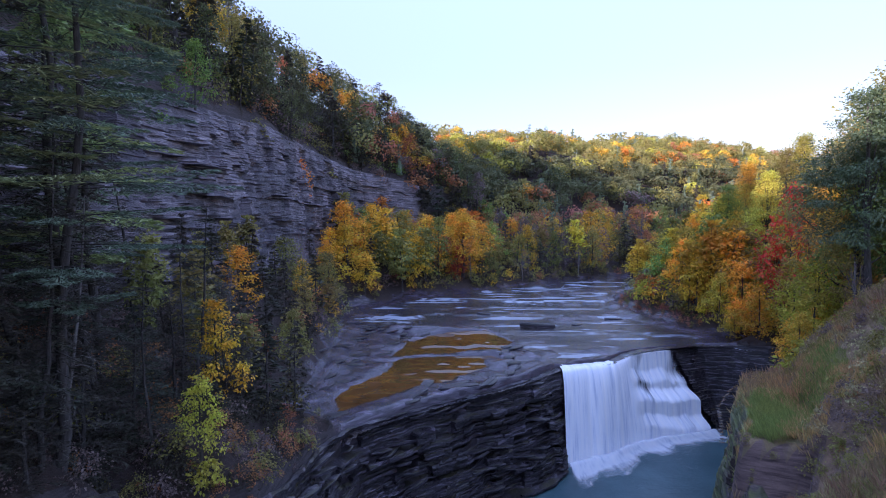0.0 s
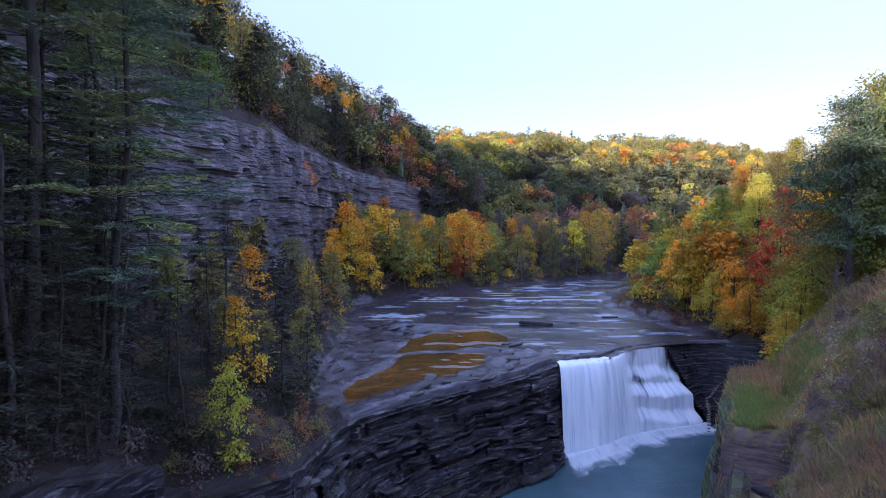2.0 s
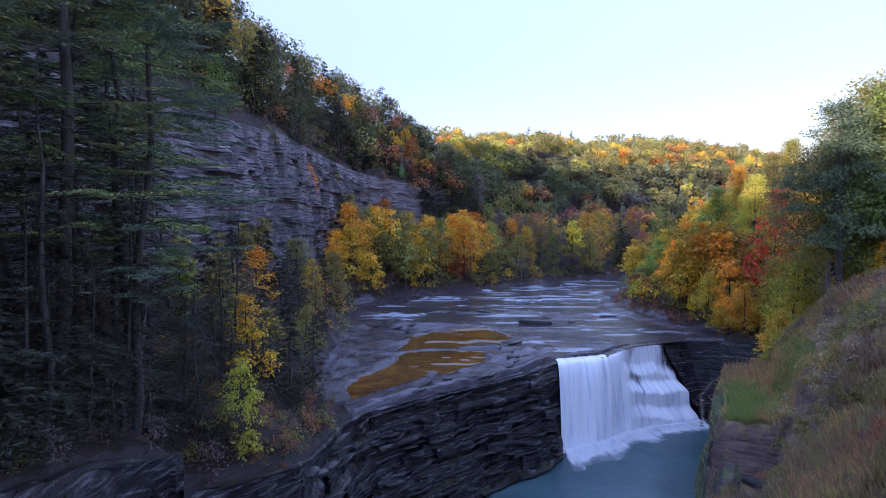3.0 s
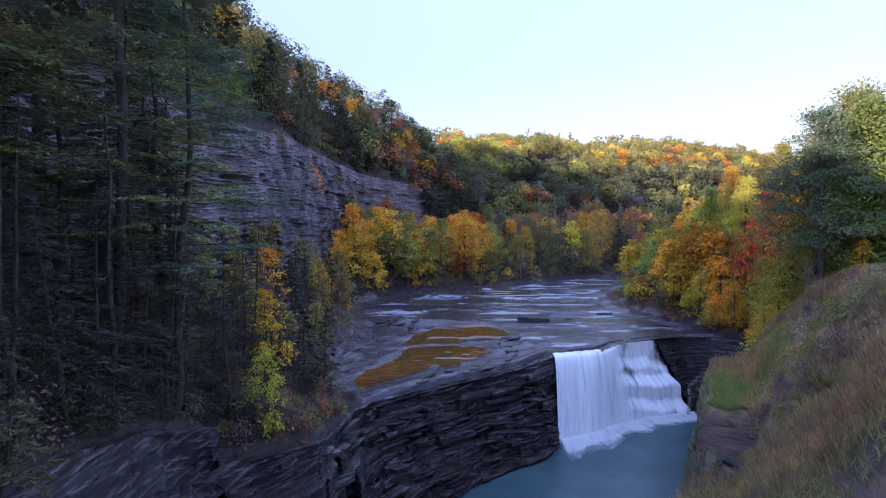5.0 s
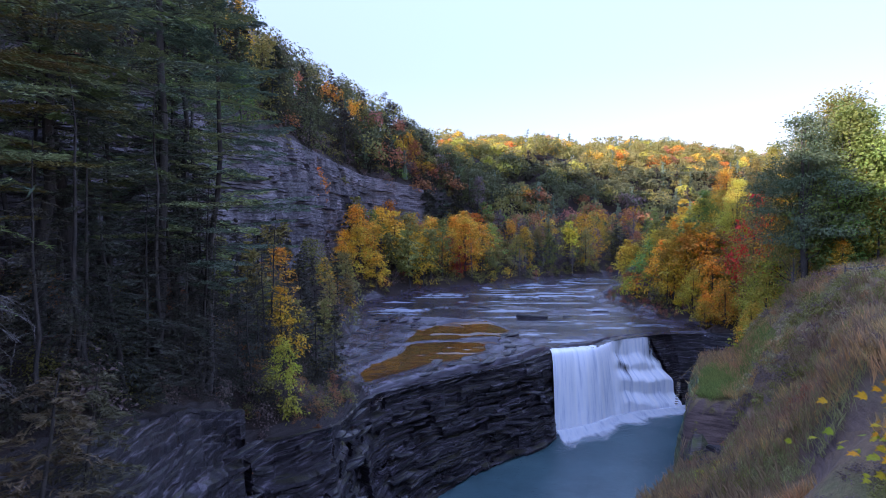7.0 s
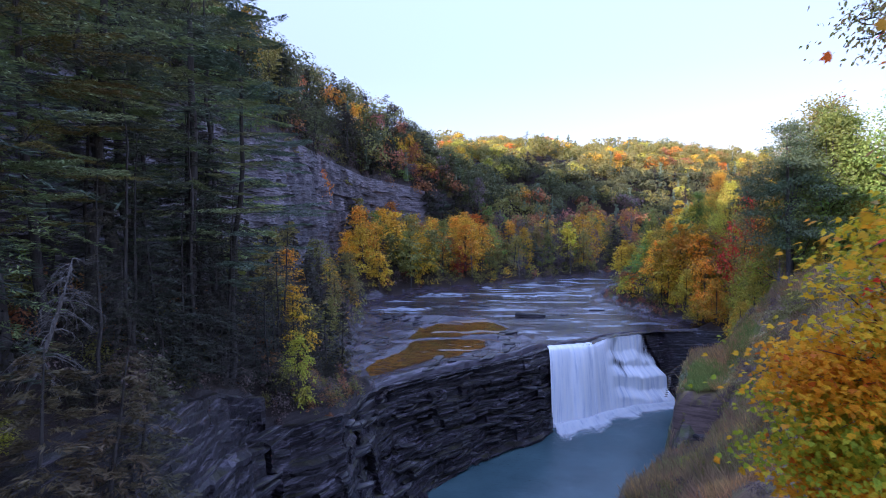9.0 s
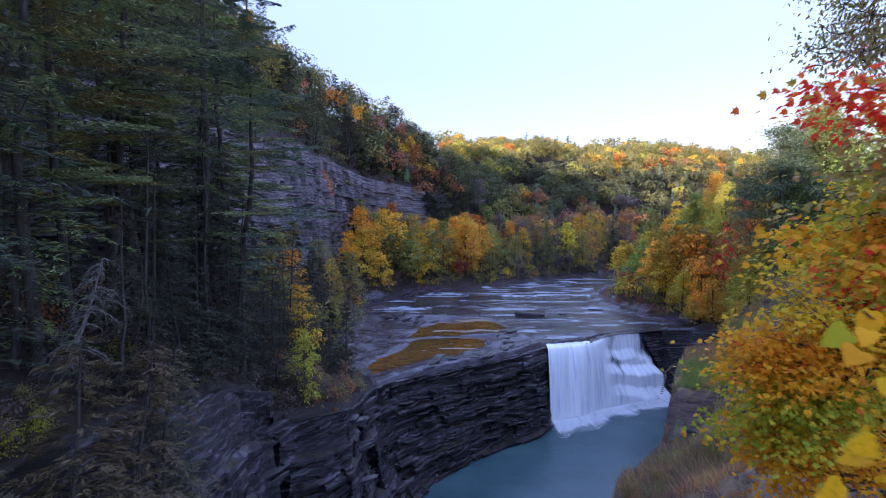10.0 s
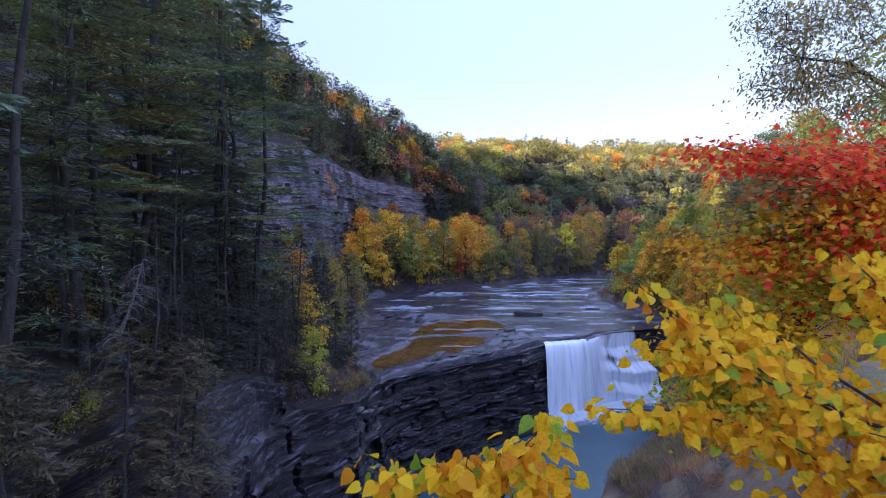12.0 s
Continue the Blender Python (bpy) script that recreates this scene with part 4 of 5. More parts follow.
wood((36, 38, 95, 72), 5.0, 7, lambda x, y: (signed(x, y, GORGE) > 11) & (left_side(x, y) < 0.5) & (y + 0.25 * (x - 36) <= 64) & (y > 50) & (x > 0.70 * (y + 9)),
     {"oak olive": 2, "oak green": 2, "oak gold": 1.0, "pine dark": 0.7, "oak lime": 1.5}, 13, 17, "on the level ground above the pool", "trees on the opposite bank")

wood((30, 40, 75, 130), 2.6, 10, lambda x, y: (off_river(x, y) > 2.6) & (left_side(x, y) < 0.5) & (off_river(x, y) < 17) & (y > 64 - 0.9 * (x - 36)) & (y < 118),
     {"shrub olive": 2.4, "shrub green": 1.4, "shrub lime": 2, "shrub gold": 1.4, "shrub rust": 1.2, "shrub mauve": 1, "shrub orange": 0.9}, 6, 11, "below the trees", "undergrowth on the opposite bank")

thicket((31, 46, 62, 112), 2.3, 23, lambda x, y: (off_river(x, y) > 2.0) & (left_side(x, y) < 0.5) & (off_river(x, y) < 22) & (y > 66 - 1.4 * (x - 36)), {"lime": 2, "gold": 1.6, "olive": 2, "green": 1.4, "orange": 0.7, "rust": 0.8}, 1.6, 4.2, "on the opposite slope")

wood((-27, 96, 16, 172), 4.6, 14, lambda x, y: (behind_cliff(x, y) > -1.5) & (signed(x, y, RIVER) >= 20) & (signed(x, y, RIVER) < 60) & (left_side(x, y) > 0.5) & (y > 147),
     {"spruce dark": 3, "spruce deep": 3, "far_maple olive": 1.5, "far_maple green": 1.2, "far_maple mauve": 1, "far_maple rust": 0.6, "far_maple gold": 0.4}, 10, 15, "where the cliff ends", "wood above the cliff")
thicket((30, 76, 40, 102), 1.0, 25, lambda x, y: (signed(x, y, RIVER) > 0.2) & (signed(x, y, RIVER) < 3.2) & (left_side(x, y) < 0.5), {"pink": 3, "rust": 1, "olive": 0.8}, 0.35, 1.1, "on the low bank by the river")
thicket((33, 47, 46, 66), 1.4, 26, lambda x, y: (signed(x, y, GORGE) > 5) & (left_side(x, y) < 0.5), {"lime": 2.4, "gold": 1.2, "olive": 1.2, "green": 1, "orange": 0.4}, 0.8, 2.4, "below the trees of the plateau")
for x, y, tall, tone in ((-4.4, 146.6, 19, "dark"), (-1.0, 149.6, 19, "deep"), (2.6, 152.0, 18, "dark")):
    plant("spruce", x, y, tall, tone, "where the cliff ends", wide=1.2, group="wood above the cliff")
for x, y, tall, tone in ((38.0, 78.4, 9.5, "gold"), (39.0, 74.4, 7.0, "yellow"), (39.6, 71.2, 5.0, "yellow"), (37.6, 82.5, 11, "gold"), (38.6, 73.0, 8.0, "lime"), (39.8, 69.8, 5.0, "gold"), (41.8, 61.5, 5.5, "yellow"), (42.4, 58.6, 6.5, "gold")):
    plant("maple", x, y, tall, tone, "by the river", wide=0.85)
# trees that stand out
for x, y, tall, tone in ((38.2, 53.0, 4.5, "lime"), (40.0, 56.5, 6.0, "yellow"), (38.0, 57.0, 4.0, "yellow"), (42.0, 52.5, 6.0, "lime"), (43.0, 48.6, 5.0, "yellow"), (41.2, 61.5, 6.5, "gold"), (39.8, 63.8, 5.0, "orange"), (37.4, 50.2, 3.4, "lime"), (45.6, 47.0, 5.5, "lime"), (44.2, 57.5, 8.0, "lime")):
    plant("maple", x, y, tall, tone, "at the plateau edge", wide=1.1, group="trees on the opposite bank")
for x, y, tall, tone in ((49.0, 80.0, 15, "lime"), (55.5, 86.0, 16, "moss"), (61.0, 90.0, 17, "lime"), (52.5, 73.0, 15, "gold"), (58.0, 78.0, 17, "olive"), (66.0, 98.0, 17, "moss"), (47.5, 88.0, 13, "green"), (56.0, 97.0, 15, "gold")):
    plant("great_oak", x, y, tall, tone, "on the slope above the river", wide=0.9, group="trees on the opposite bank")
for x, y, tall, tone in ((60.0, 128.0, 13, "orange"), (64.0, 132.0, 14, "pink"), (68.5, 134.0, 14, "orange"), (57.0, 124.0, 11, "gold")):
    plant("far_maple", x, y, tall, tone, "on the hillside", group="trees on the opposite bank")
plant("maple", 4.5, 119, 15, "gold", "on the river bank", wide=1.1)
plant("maple", 3.2, 115.5, 8, "red", "on the river bank", wide=0.8)
plant("maple", -3, 116, 12.5, "orange", "on the river bank")
plant("poplar", -7, 112, 10, "yellow", "on the river bank")
plant("poplar", 34.5, 138, 13, "yellow", "on the river bank", wide=1.1)
plant("maple", 40, 143, 16, "gold", "on the river bank")
plant("maple", 21, 131, 12.5, "gold", "on the river bank", wide=0.8)
plant("maple", 45.5, 69.0, 17, "red", "on the slope above the river", wide=0.75)
plant("maple", 49.5, 73.0, 15, "moss", "on the slope above the river", wide=0.8)
plant("poplar", 37.2, 79.4, 12, "yellow", "by the river")
plant("poplar", 39.8, 78, 13, "gold", "by the river")
plant("maple", 43, 84, 12, "green", "by the river", wide=1.2)
plant("bare", 62, 165, 15, "mauve", "at the head of the valley")
plant("maple", 70, 150, 16, "orange", "on the hillside")
plant("maple", 76, 152, 15, "gold", "on the hillside")
plant("maple", 40.5, 68.5, 5.5, "orange", "above the rock wall", wide=1.2)
plant("maple", 38.6, 69.0, 4.5, "yellow", "above the rock wall", wide=1.2)
plant("plateau_pine", 38.6, 47.4, 21, "deepgreen", "on the plateau edge", lean=(0, -5), wide=0.95)
plant("plateau_pine", 40.4, 50.2, 21.5, "deepgreen", "on the plateau edge", wide=1.05)
plant("great_oak", 44.6, 50.0, 20.5, "green", "on the plateau", wide=1.05)
plant("great_oak", 47.0, 55.0, 24, "olive", "on the plateau", z=18.0)
plant("great_oak", 43.0, 54.5, 21, "moss", "on the plateau", z=15.5, wide=0.9)
plant("maple", 42.0, 46.6, 6.5, "green", "at the plateau edge", wide=1.2)
plant("maple", 44.6, 45.4, 7.5, "lime", "at the plateau edge", wide=1.2)
plant("maple", 40.6, 45.0, 4.2, "gold", "at the plateau edge", wide=1.1)
plant("maple", 47.5, 44.0, 8.0, "green", "at the plateau edge", wide=1.2)
plant("bare", 37.4, 47.6, 7.5, "mauve", "at the plateau edge", wide=1.2)
plant("shrub", 36.4, 46.2, 2.4, "rust", "at the plateau edge")
plant("shrub", 35.6, 48.4, 3.0, "green", "at the plateau edge")
plant("shrub", 34.8, 50.6, 3.4, "lime", "at the plateau edge")
plant("maple", 36.0, 52.6, 6.0, "yellow", "at the plateau edge")
plant("maple", 39.0, 55.0, 9.0, "lime", "at the plateau edge")
plant("maple", 41.6, 58.0, 11.0, "lime", "at the plateau edge")
plant("great_oak", 47.5, 52.0, 20.5, "green", "on the plateau", wide=1.1)
plant("great_oak", 50.0, 45.0, 19.5, "green", "on the plateau", wide=1.1)
plant("great_oak", 55.0, 49.0, 20.0, "olive", "on the plateau", wide=1.1)
plant("great_oak", 54.5, 40.5, 18.0, "green", "on the plateau", wide=1.1)
plant("maple", 40.0, 66.0, 7.0, "gold", "above the rock wall", wide=1.1)
plant("maple", 42.5, 63.5, 8.0, "lime", "above the rock wall", wide=1.1)
plant("maple", 44.0, 65.5, 9.0, "lime", "above the rock wall")
plant("maple", 41.0, 72.0, 9.0, "gold", "above the rock wall")
plant("maple", 46.5, 64.0, 10.0, "green", "above the rock wall")
plant("maple", 43.0, 78.0, 12.0, "gold", "above the rock wall")
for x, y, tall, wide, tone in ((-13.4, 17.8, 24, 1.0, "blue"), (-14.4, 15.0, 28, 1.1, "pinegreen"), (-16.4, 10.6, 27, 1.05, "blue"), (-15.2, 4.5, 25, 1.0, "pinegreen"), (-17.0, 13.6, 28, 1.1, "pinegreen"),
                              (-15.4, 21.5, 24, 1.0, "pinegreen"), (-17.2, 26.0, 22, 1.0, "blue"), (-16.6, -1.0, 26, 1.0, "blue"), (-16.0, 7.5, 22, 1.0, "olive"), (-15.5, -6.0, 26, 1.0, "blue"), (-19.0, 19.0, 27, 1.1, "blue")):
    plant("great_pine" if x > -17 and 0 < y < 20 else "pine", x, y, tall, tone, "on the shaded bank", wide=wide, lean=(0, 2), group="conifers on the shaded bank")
plant("hemlock", -13.8, 9.0, 12, "deep", "on the shaded bank")


def snag(base, top, seed, label):
    """A dying conifer: a leaning pale trunk with thin drooping branches and bare twigs."""
    rng = np.random.default_rng(seed)
    tree = tagged(new("dead_tree"), label, "tree")
    line = np.array([np.array(base) + (np.array(top) - base) * u + [0.25 * math.sin(3 * u), 0, 0.35 * u * (1 - u)] for u in np.linspace(0, 1, 9)])
    part("trunk", mesh_of("trunk", *tube(line, np.linspace(0.11, 0.018, 9), 7), [PALE_BARK], True), tree)
    for k in range(48):
        u = rng.uniform(0.22, 1.0)
        p = np.array([np.interp(u, np.linspace(0, 1, 9), line[:, q]) for q in range(3)])
        a, r = rng.uniform(0, 6.28), rng.uniform(0.5, 1.7) * (1.15 - 0.6 * u)
        d = np.array([math.cos(a), math.sin(a), 0])
        pts = [p + d * r * w + [0, 0, 0.18 * r * w - 0.75 * r * w * w] for w in (0, 0.3, 0.65, 1)]
        pieces = [tube(pts, [0.026, 0.018, 0.012, 0.005], 4)]
        for q in range(12):
            w = rng.uniform(0.25, 1.0)
            o = p + d * r * w + [0, 0, 0.18 * r * w - 0.75 * r * w * w]
            e = o + d * 0.12 + rng.normal(0, 0.16, 3) + [0, 0, -0.22]
            pieces.append(tube([o, (o + e) / 2 + [0, 0, 0.03], e], [0.007, 0.005, 0.002], 3))
        part("branch", mesh_of("branch", *joined(pieces), [PALE_BARK], True), tree)


snag((-14.4, 3.7, ground_at(-14.4, 3.7) - 0.3), (-12.4, 3.8, 25.9), 611, "dying pale conifer with drooping bare branches leaning at the gorge edge")
snag((-14.8, 9.2, ground_at(-14.8, 9.2) - 0.3), (-14.2, 9.2, 25.6), 612, "thin dead conifer among the shaded trees")
snag((-13.9, 18.4, ground_at(-13.9, 18.4) - 0.3), (-13.7, 20.2, 27.2), 613, "tall thin dead conifer with bare branch stubs")
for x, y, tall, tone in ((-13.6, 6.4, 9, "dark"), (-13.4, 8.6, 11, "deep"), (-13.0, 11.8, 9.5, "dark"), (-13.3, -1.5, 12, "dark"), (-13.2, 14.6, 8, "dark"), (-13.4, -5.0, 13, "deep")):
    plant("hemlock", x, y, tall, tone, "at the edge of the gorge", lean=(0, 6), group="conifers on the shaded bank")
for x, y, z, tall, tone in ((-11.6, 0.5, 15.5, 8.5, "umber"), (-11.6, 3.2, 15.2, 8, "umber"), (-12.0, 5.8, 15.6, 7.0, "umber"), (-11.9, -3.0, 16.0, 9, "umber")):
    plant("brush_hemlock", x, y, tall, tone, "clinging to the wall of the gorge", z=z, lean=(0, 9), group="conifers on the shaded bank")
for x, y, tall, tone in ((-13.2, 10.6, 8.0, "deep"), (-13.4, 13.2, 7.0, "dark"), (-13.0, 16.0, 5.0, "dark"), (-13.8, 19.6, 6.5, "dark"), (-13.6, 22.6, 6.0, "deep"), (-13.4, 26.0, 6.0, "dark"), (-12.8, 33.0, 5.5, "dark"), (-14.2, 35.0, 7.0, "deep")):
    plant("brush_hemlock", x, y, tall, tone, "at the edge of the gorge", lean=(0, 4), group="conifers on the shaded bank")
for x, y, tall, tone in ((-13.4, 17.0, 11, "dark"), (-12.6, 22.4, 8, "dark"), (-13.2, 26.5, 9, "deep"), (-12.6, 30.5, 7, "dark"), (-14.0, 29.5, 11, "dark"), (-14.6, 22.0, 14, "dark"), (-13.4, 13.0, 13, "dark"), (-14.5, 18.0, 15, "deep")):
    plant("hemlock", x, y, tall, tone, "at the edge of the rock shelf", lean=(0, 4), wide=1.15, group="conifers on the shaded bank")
thicket((-14.6, -5.0, -11.8, 3.0), 0.55, 27, lambda x, y: (signed(x, y, GORGE) > 0.1) & (signed(x, y, GORGE) < 2.4), {"lime": 2, "olive": 1.5, "dark": 1.5}, 0.35, 0.9, "at the edge of the gorge", True)
plant("pine", -19.2, 162, max(9.0, 67.0 - ground_at(-19.2, 162)), "dark", "on the rim of the gorge", wide=1.4)
plant("maple", -13.2, 30.3, 6.2, "gold", "on the rock ledge", wide=0.95)
plant("maple", -10.9, 23.2, 4.2, "lime", "on the rock ledge", wide=0.85, z=15.4)
plant("shrub", -10.2, 22.4, 1.6, "lime", "on the rock ledge", wide=0.9)
plant("maple", -24.5, 53, 6.5, "green", "above the cliff", wide=1.1, z=37.5)


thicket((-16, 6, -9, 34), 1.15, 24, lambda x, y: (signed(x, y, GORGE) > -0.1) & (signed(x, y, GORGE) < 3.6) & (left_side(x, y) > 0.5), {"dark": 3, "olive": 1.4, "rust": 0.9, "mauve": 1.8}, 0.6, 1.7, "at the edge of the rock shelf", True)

def dome_arrays(rng, wide, lobes, per, leaf, low=0.16):
    """A far broadleaved crown one unit high: rounded lobes of small leaves heaped into an uneven dome."""
    h = np.sqrt(rng.uniform(0.0, 1, lobes))
    a = rng.uniform(0, 2 * math.pi) + np.arange(lobes) * 2.4 + rng.uniform(-0.4, 0.4, lobes)
    r = wide * np.sqrt(np.clip(1 - h ** 2.2, 0, 1)) * rng.uniform(0.55, 1.0, lobes)
    c = np.stack([r * np.cos(a), r * np.sin(a), low + 0.14 + (0.72 - low) * h * rng.uniform(0.85, 1.0, lobes)], 1)
    girth = wide * rng.uniform(0.34, 0.56, lobes)
    own = np.repeat(np.arange(lobes), per)
    n = rng.normal(size=(lobes * per, 3)) + [0, 0, 0.35]
    n /= np.linalg.norm(n, axis=1)[:, None]
    p = c[own] + n * (girth[own] * rng.uniform(0.72, 1.06, len(own)))[:, None] * [1, 1, 0.8]
    way = np.cross(n, rng.normal(size=n.shape)) - [0, 0, 0.25]
    return leaves(p, way, leaf, 0.8, rng, 0.15, face=n + rng.normal(size=n.shape) * 0.35)


def inner_mass(rng, wide):
    """The dense inside of a far conifer: an uneven lumpy mass that the outer sprays stand out from."""
    h, a = np.linspace(0.08, 0.97, 7), np.linspace(0, 2 * math.pi, 9)[:-1]
    lump = rng.uniform(0.62, 1.25, (7, 8))
    girth = 1.05 - h
    v = np.stack([wide * girth[:, None] * lump * np.cos(a), wide * girth[:, None] * lump * np.sin(a), h[:, None] + rng.normal(0, 0.02, (7, 8))], -1)
    k = np.arange(48).reshape(6, 8)
    f = np.stack([k, np.roll(k, -1, 1), np.roll(k, -1, 1) + 8, k + 8], -1).reshape(-1, 4)
    return v.reshape(-1, 3), f


thicket((-13.4, 19, -8, 38), 0.72, 28, lambda x, y: (signed(x, y, GORGE) > -0.05) & (signed(x, y, GORGE) < 2.6) & (left_side(x, y) > 0.5), {"dark": 2, "olive": 1.2, "rust": 1.2, "mauve": 2}, 0.25, 0.75, "at the edge of the rock shelf")
# woods too far off or too many to count: one object for each colour
def far_wood(tone, seed, gap, share, tall, box, allow, clumps, per, leaf, where, dense=True):
    rng = np.random.default_rng(seed)
    spots, _ = scatter(box, gap, seed, lambda x, y: allow(x, y) & (rng.random(len(x)) < share))
    conic = tone in ("dark", "deep", "blue")
    xs, ys = np.array([p[0] for p in spots]), np.array([p[1] for p in spots])
    zs = height(xs, ys)
    vs, fs, k = [], [], 0
    if conic:
        base = [crown_arrays(np.random.default_rng(seed + 50 + q), 1.0, 0.22, clumps, per, leaf, 0.06, ratio=0.6, flat=0.35, peak=0.25, tight=0.5, hang=0.2)[0] for q in range(4)]
    else:
        base = [dome_arrays(np.random.default_rng(seed + 50 + q), 0.46, max(8, clumps // 2), per * 3, leaf) for q in range(5)]
    if dense and conic:
        base = [joined([b, inner_mass(np.random.default_rng(seed + 70 + q), 0.10)]) for q, b in enumerate(base)]
    for x, y, z in zip(xs, ys, zs):
        v, f = base[int(rng.integers(len(base)))]
        h = tall * rng.uniform(0.72, 1.2)
        a = rng.uniform(0, 6.28)
        c, s = math.cos(a), math.sin(a)
        vs.append(np.stack([x + h * (v[:, 0] * c - v[:, 1] * s), y + h * (v[:, 0] * s + v[:, 1] * c), z - 0.5 + h * v[:, 2]], 1))
        fs.append(f + k)
        k += len(v)
    ob = new("woods", mesh_of("woods", np.concatenate(vs), np.concatenate(fs), [FAR_LEAF]))
    ob.color = (*TONE[tone], 1)
    tagged(ob, f"{WORD[tone]} woods {where}", "woods", kind="stuff")


# blue conifers in these far belts: distance haze put into the needle colour
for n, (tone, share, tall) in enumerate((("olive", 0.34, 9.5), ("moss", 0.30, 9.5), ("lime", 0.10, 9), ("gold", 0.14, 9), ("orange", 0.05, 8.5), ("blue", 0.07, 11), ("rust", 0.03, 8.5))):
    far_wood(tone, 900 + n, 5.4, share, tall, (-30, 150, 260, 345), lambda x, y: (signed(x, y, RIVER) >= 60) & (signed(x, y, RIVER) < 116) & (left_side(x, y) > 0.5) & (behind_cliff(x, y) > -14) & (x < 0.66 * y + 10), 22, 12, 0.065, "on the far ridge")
head = lambda low, high: lambda x, y: (behind_cliff(x, y) > -14) & (signed(x, y, RIVER) >= low) & (signed(x, y, RIVER) < high) & (left_side(x, y) > 0.5) & (x < 0.66 * y + 10)
# darker belt: shade below the sunlit crest is put into the leaf tones
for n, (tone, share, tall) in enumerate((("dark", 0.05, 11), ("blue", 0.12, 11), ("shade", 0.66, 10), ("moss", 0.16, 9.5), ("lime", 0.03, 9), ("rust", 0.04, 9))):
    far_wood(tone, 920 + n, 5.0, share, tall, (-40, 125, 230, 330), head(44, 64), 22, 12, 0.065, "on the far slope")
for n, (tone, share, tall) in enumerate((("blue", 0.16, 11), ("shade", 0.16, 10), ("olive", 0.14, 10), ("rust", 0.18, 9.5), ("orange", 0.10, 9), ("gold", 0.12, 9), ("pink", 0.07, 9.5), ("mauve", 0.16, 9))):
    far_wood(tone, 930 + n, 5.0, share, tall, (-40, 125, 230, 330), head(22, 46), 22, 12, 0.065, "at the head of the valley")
far_wood("olive", 990, 11.0, 0.8, 11, (-30, 180, 300, 440), lambda x, y: (signed(x, y, RIVER) >= 116) & (signed(x, y, RIVER) < 190) & (left_side(x, y) > 0.5) & (x > -0.08 * y) & (x < 0.66 * y), 16, 6, 0.10, "beyond the far ridge")
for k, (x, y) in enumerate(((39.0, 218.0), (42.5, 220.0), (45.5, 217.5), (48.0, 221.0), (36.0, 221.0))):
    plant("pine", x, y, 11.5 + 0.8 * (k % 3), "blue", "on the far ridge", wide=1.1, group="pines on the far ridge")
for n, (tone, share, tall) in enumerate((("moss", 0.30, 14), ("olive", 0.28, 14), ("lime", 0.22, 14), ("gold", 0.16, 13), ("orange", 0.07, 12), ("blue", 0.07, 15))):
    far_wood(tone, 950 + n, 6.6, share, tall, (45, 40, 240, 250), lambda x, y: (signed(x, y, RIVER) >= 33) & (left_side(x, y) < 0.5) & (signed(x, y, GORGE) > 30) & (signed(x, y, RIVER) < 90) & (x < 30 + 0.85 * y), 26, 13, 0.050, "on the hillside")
# rim trees kept dark in colour to stand for their shade
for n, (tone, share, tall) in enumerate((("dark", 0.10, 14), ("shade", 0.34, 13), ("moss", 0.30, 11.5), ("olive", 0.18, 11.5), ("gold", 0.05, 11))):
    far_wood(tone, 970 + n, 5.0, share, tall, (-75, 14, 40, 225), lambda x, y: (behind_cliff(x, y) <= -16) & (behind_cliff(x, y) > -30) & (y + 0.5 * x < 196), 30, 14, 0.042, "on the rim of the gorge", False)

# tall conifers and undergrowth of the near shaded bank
# part of this bank's shade is painted into its dark leaf tones
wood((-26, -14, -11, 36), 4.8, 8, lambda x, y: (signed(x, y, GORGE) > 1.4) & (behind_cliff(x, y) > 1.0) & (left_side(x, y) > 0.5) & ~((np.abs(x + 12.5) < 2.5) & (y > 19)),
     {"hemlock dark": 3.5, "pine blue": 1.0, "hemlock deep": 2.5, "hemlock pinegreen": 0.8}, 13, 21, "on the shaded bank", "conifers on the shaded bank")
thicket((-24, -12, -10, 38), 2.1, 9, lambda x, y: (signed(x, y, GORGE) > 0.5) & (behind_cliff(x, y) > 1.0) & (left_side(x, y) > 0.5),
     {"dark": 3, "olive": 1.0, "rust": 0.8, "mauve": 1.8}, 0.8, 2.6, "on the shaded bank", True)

# ---------------------------------------------------------------- foliage close by
def blade(outline, fold=0.24):
    """A leaf blade as a fan of triangles about its midrib; the tip points along +y, the face along +z."""
    o = np.array(outline, float)
    v = np.r_[[[0.0, 0.36, -0.03]], np.c_[o, fold * np.abs(o[:, 0]) - 0.20 * o[:, 1] ** 2]]
    n = len(o)
    f = np.array([[0, 1 + k, 1 + (k + 1) % n] for k in range(n)])
    return v, f


def mirrored(half):
    return half + [(-x, y) for x, y in half[::-1] if x > 1e-6]


HEART = blade(mirrored([(0.0, 0.0), (0.16, -0.07), (0.36, 0.0), (0.47, 0.20), (0.43, 0.45), (0.27, 0.74), (0.10, 0.93), (0.0, 1.06)]))
OVAL = blade(mirrored([(0.0, 0.0), (0.24, 0.3), (0.20, 0.7), (0.0, 1.05)]), 0.12)
LOBED = blade(mirrored([(0.0, 0.0), (0.30, 0.06), (0.56, 0.20), (0.36, 0.38), (0.54, 0.64), (0.22, 0.60), (0.0, 1.05)]), 0.10)


def leaf_cloud(shape, place_at, tip, face, size):
    """Arrays of many leaves of one shape."""
    tip = tip / np.linalg.norm(tip, axis=1)[:, None]
    side = np.cross(tip, face)
    side /= np.maximum(np.linalg.norm(side, axis=1), 1e-6)[:, None]
    up = np.cross(side, tip)
    v, f = shape
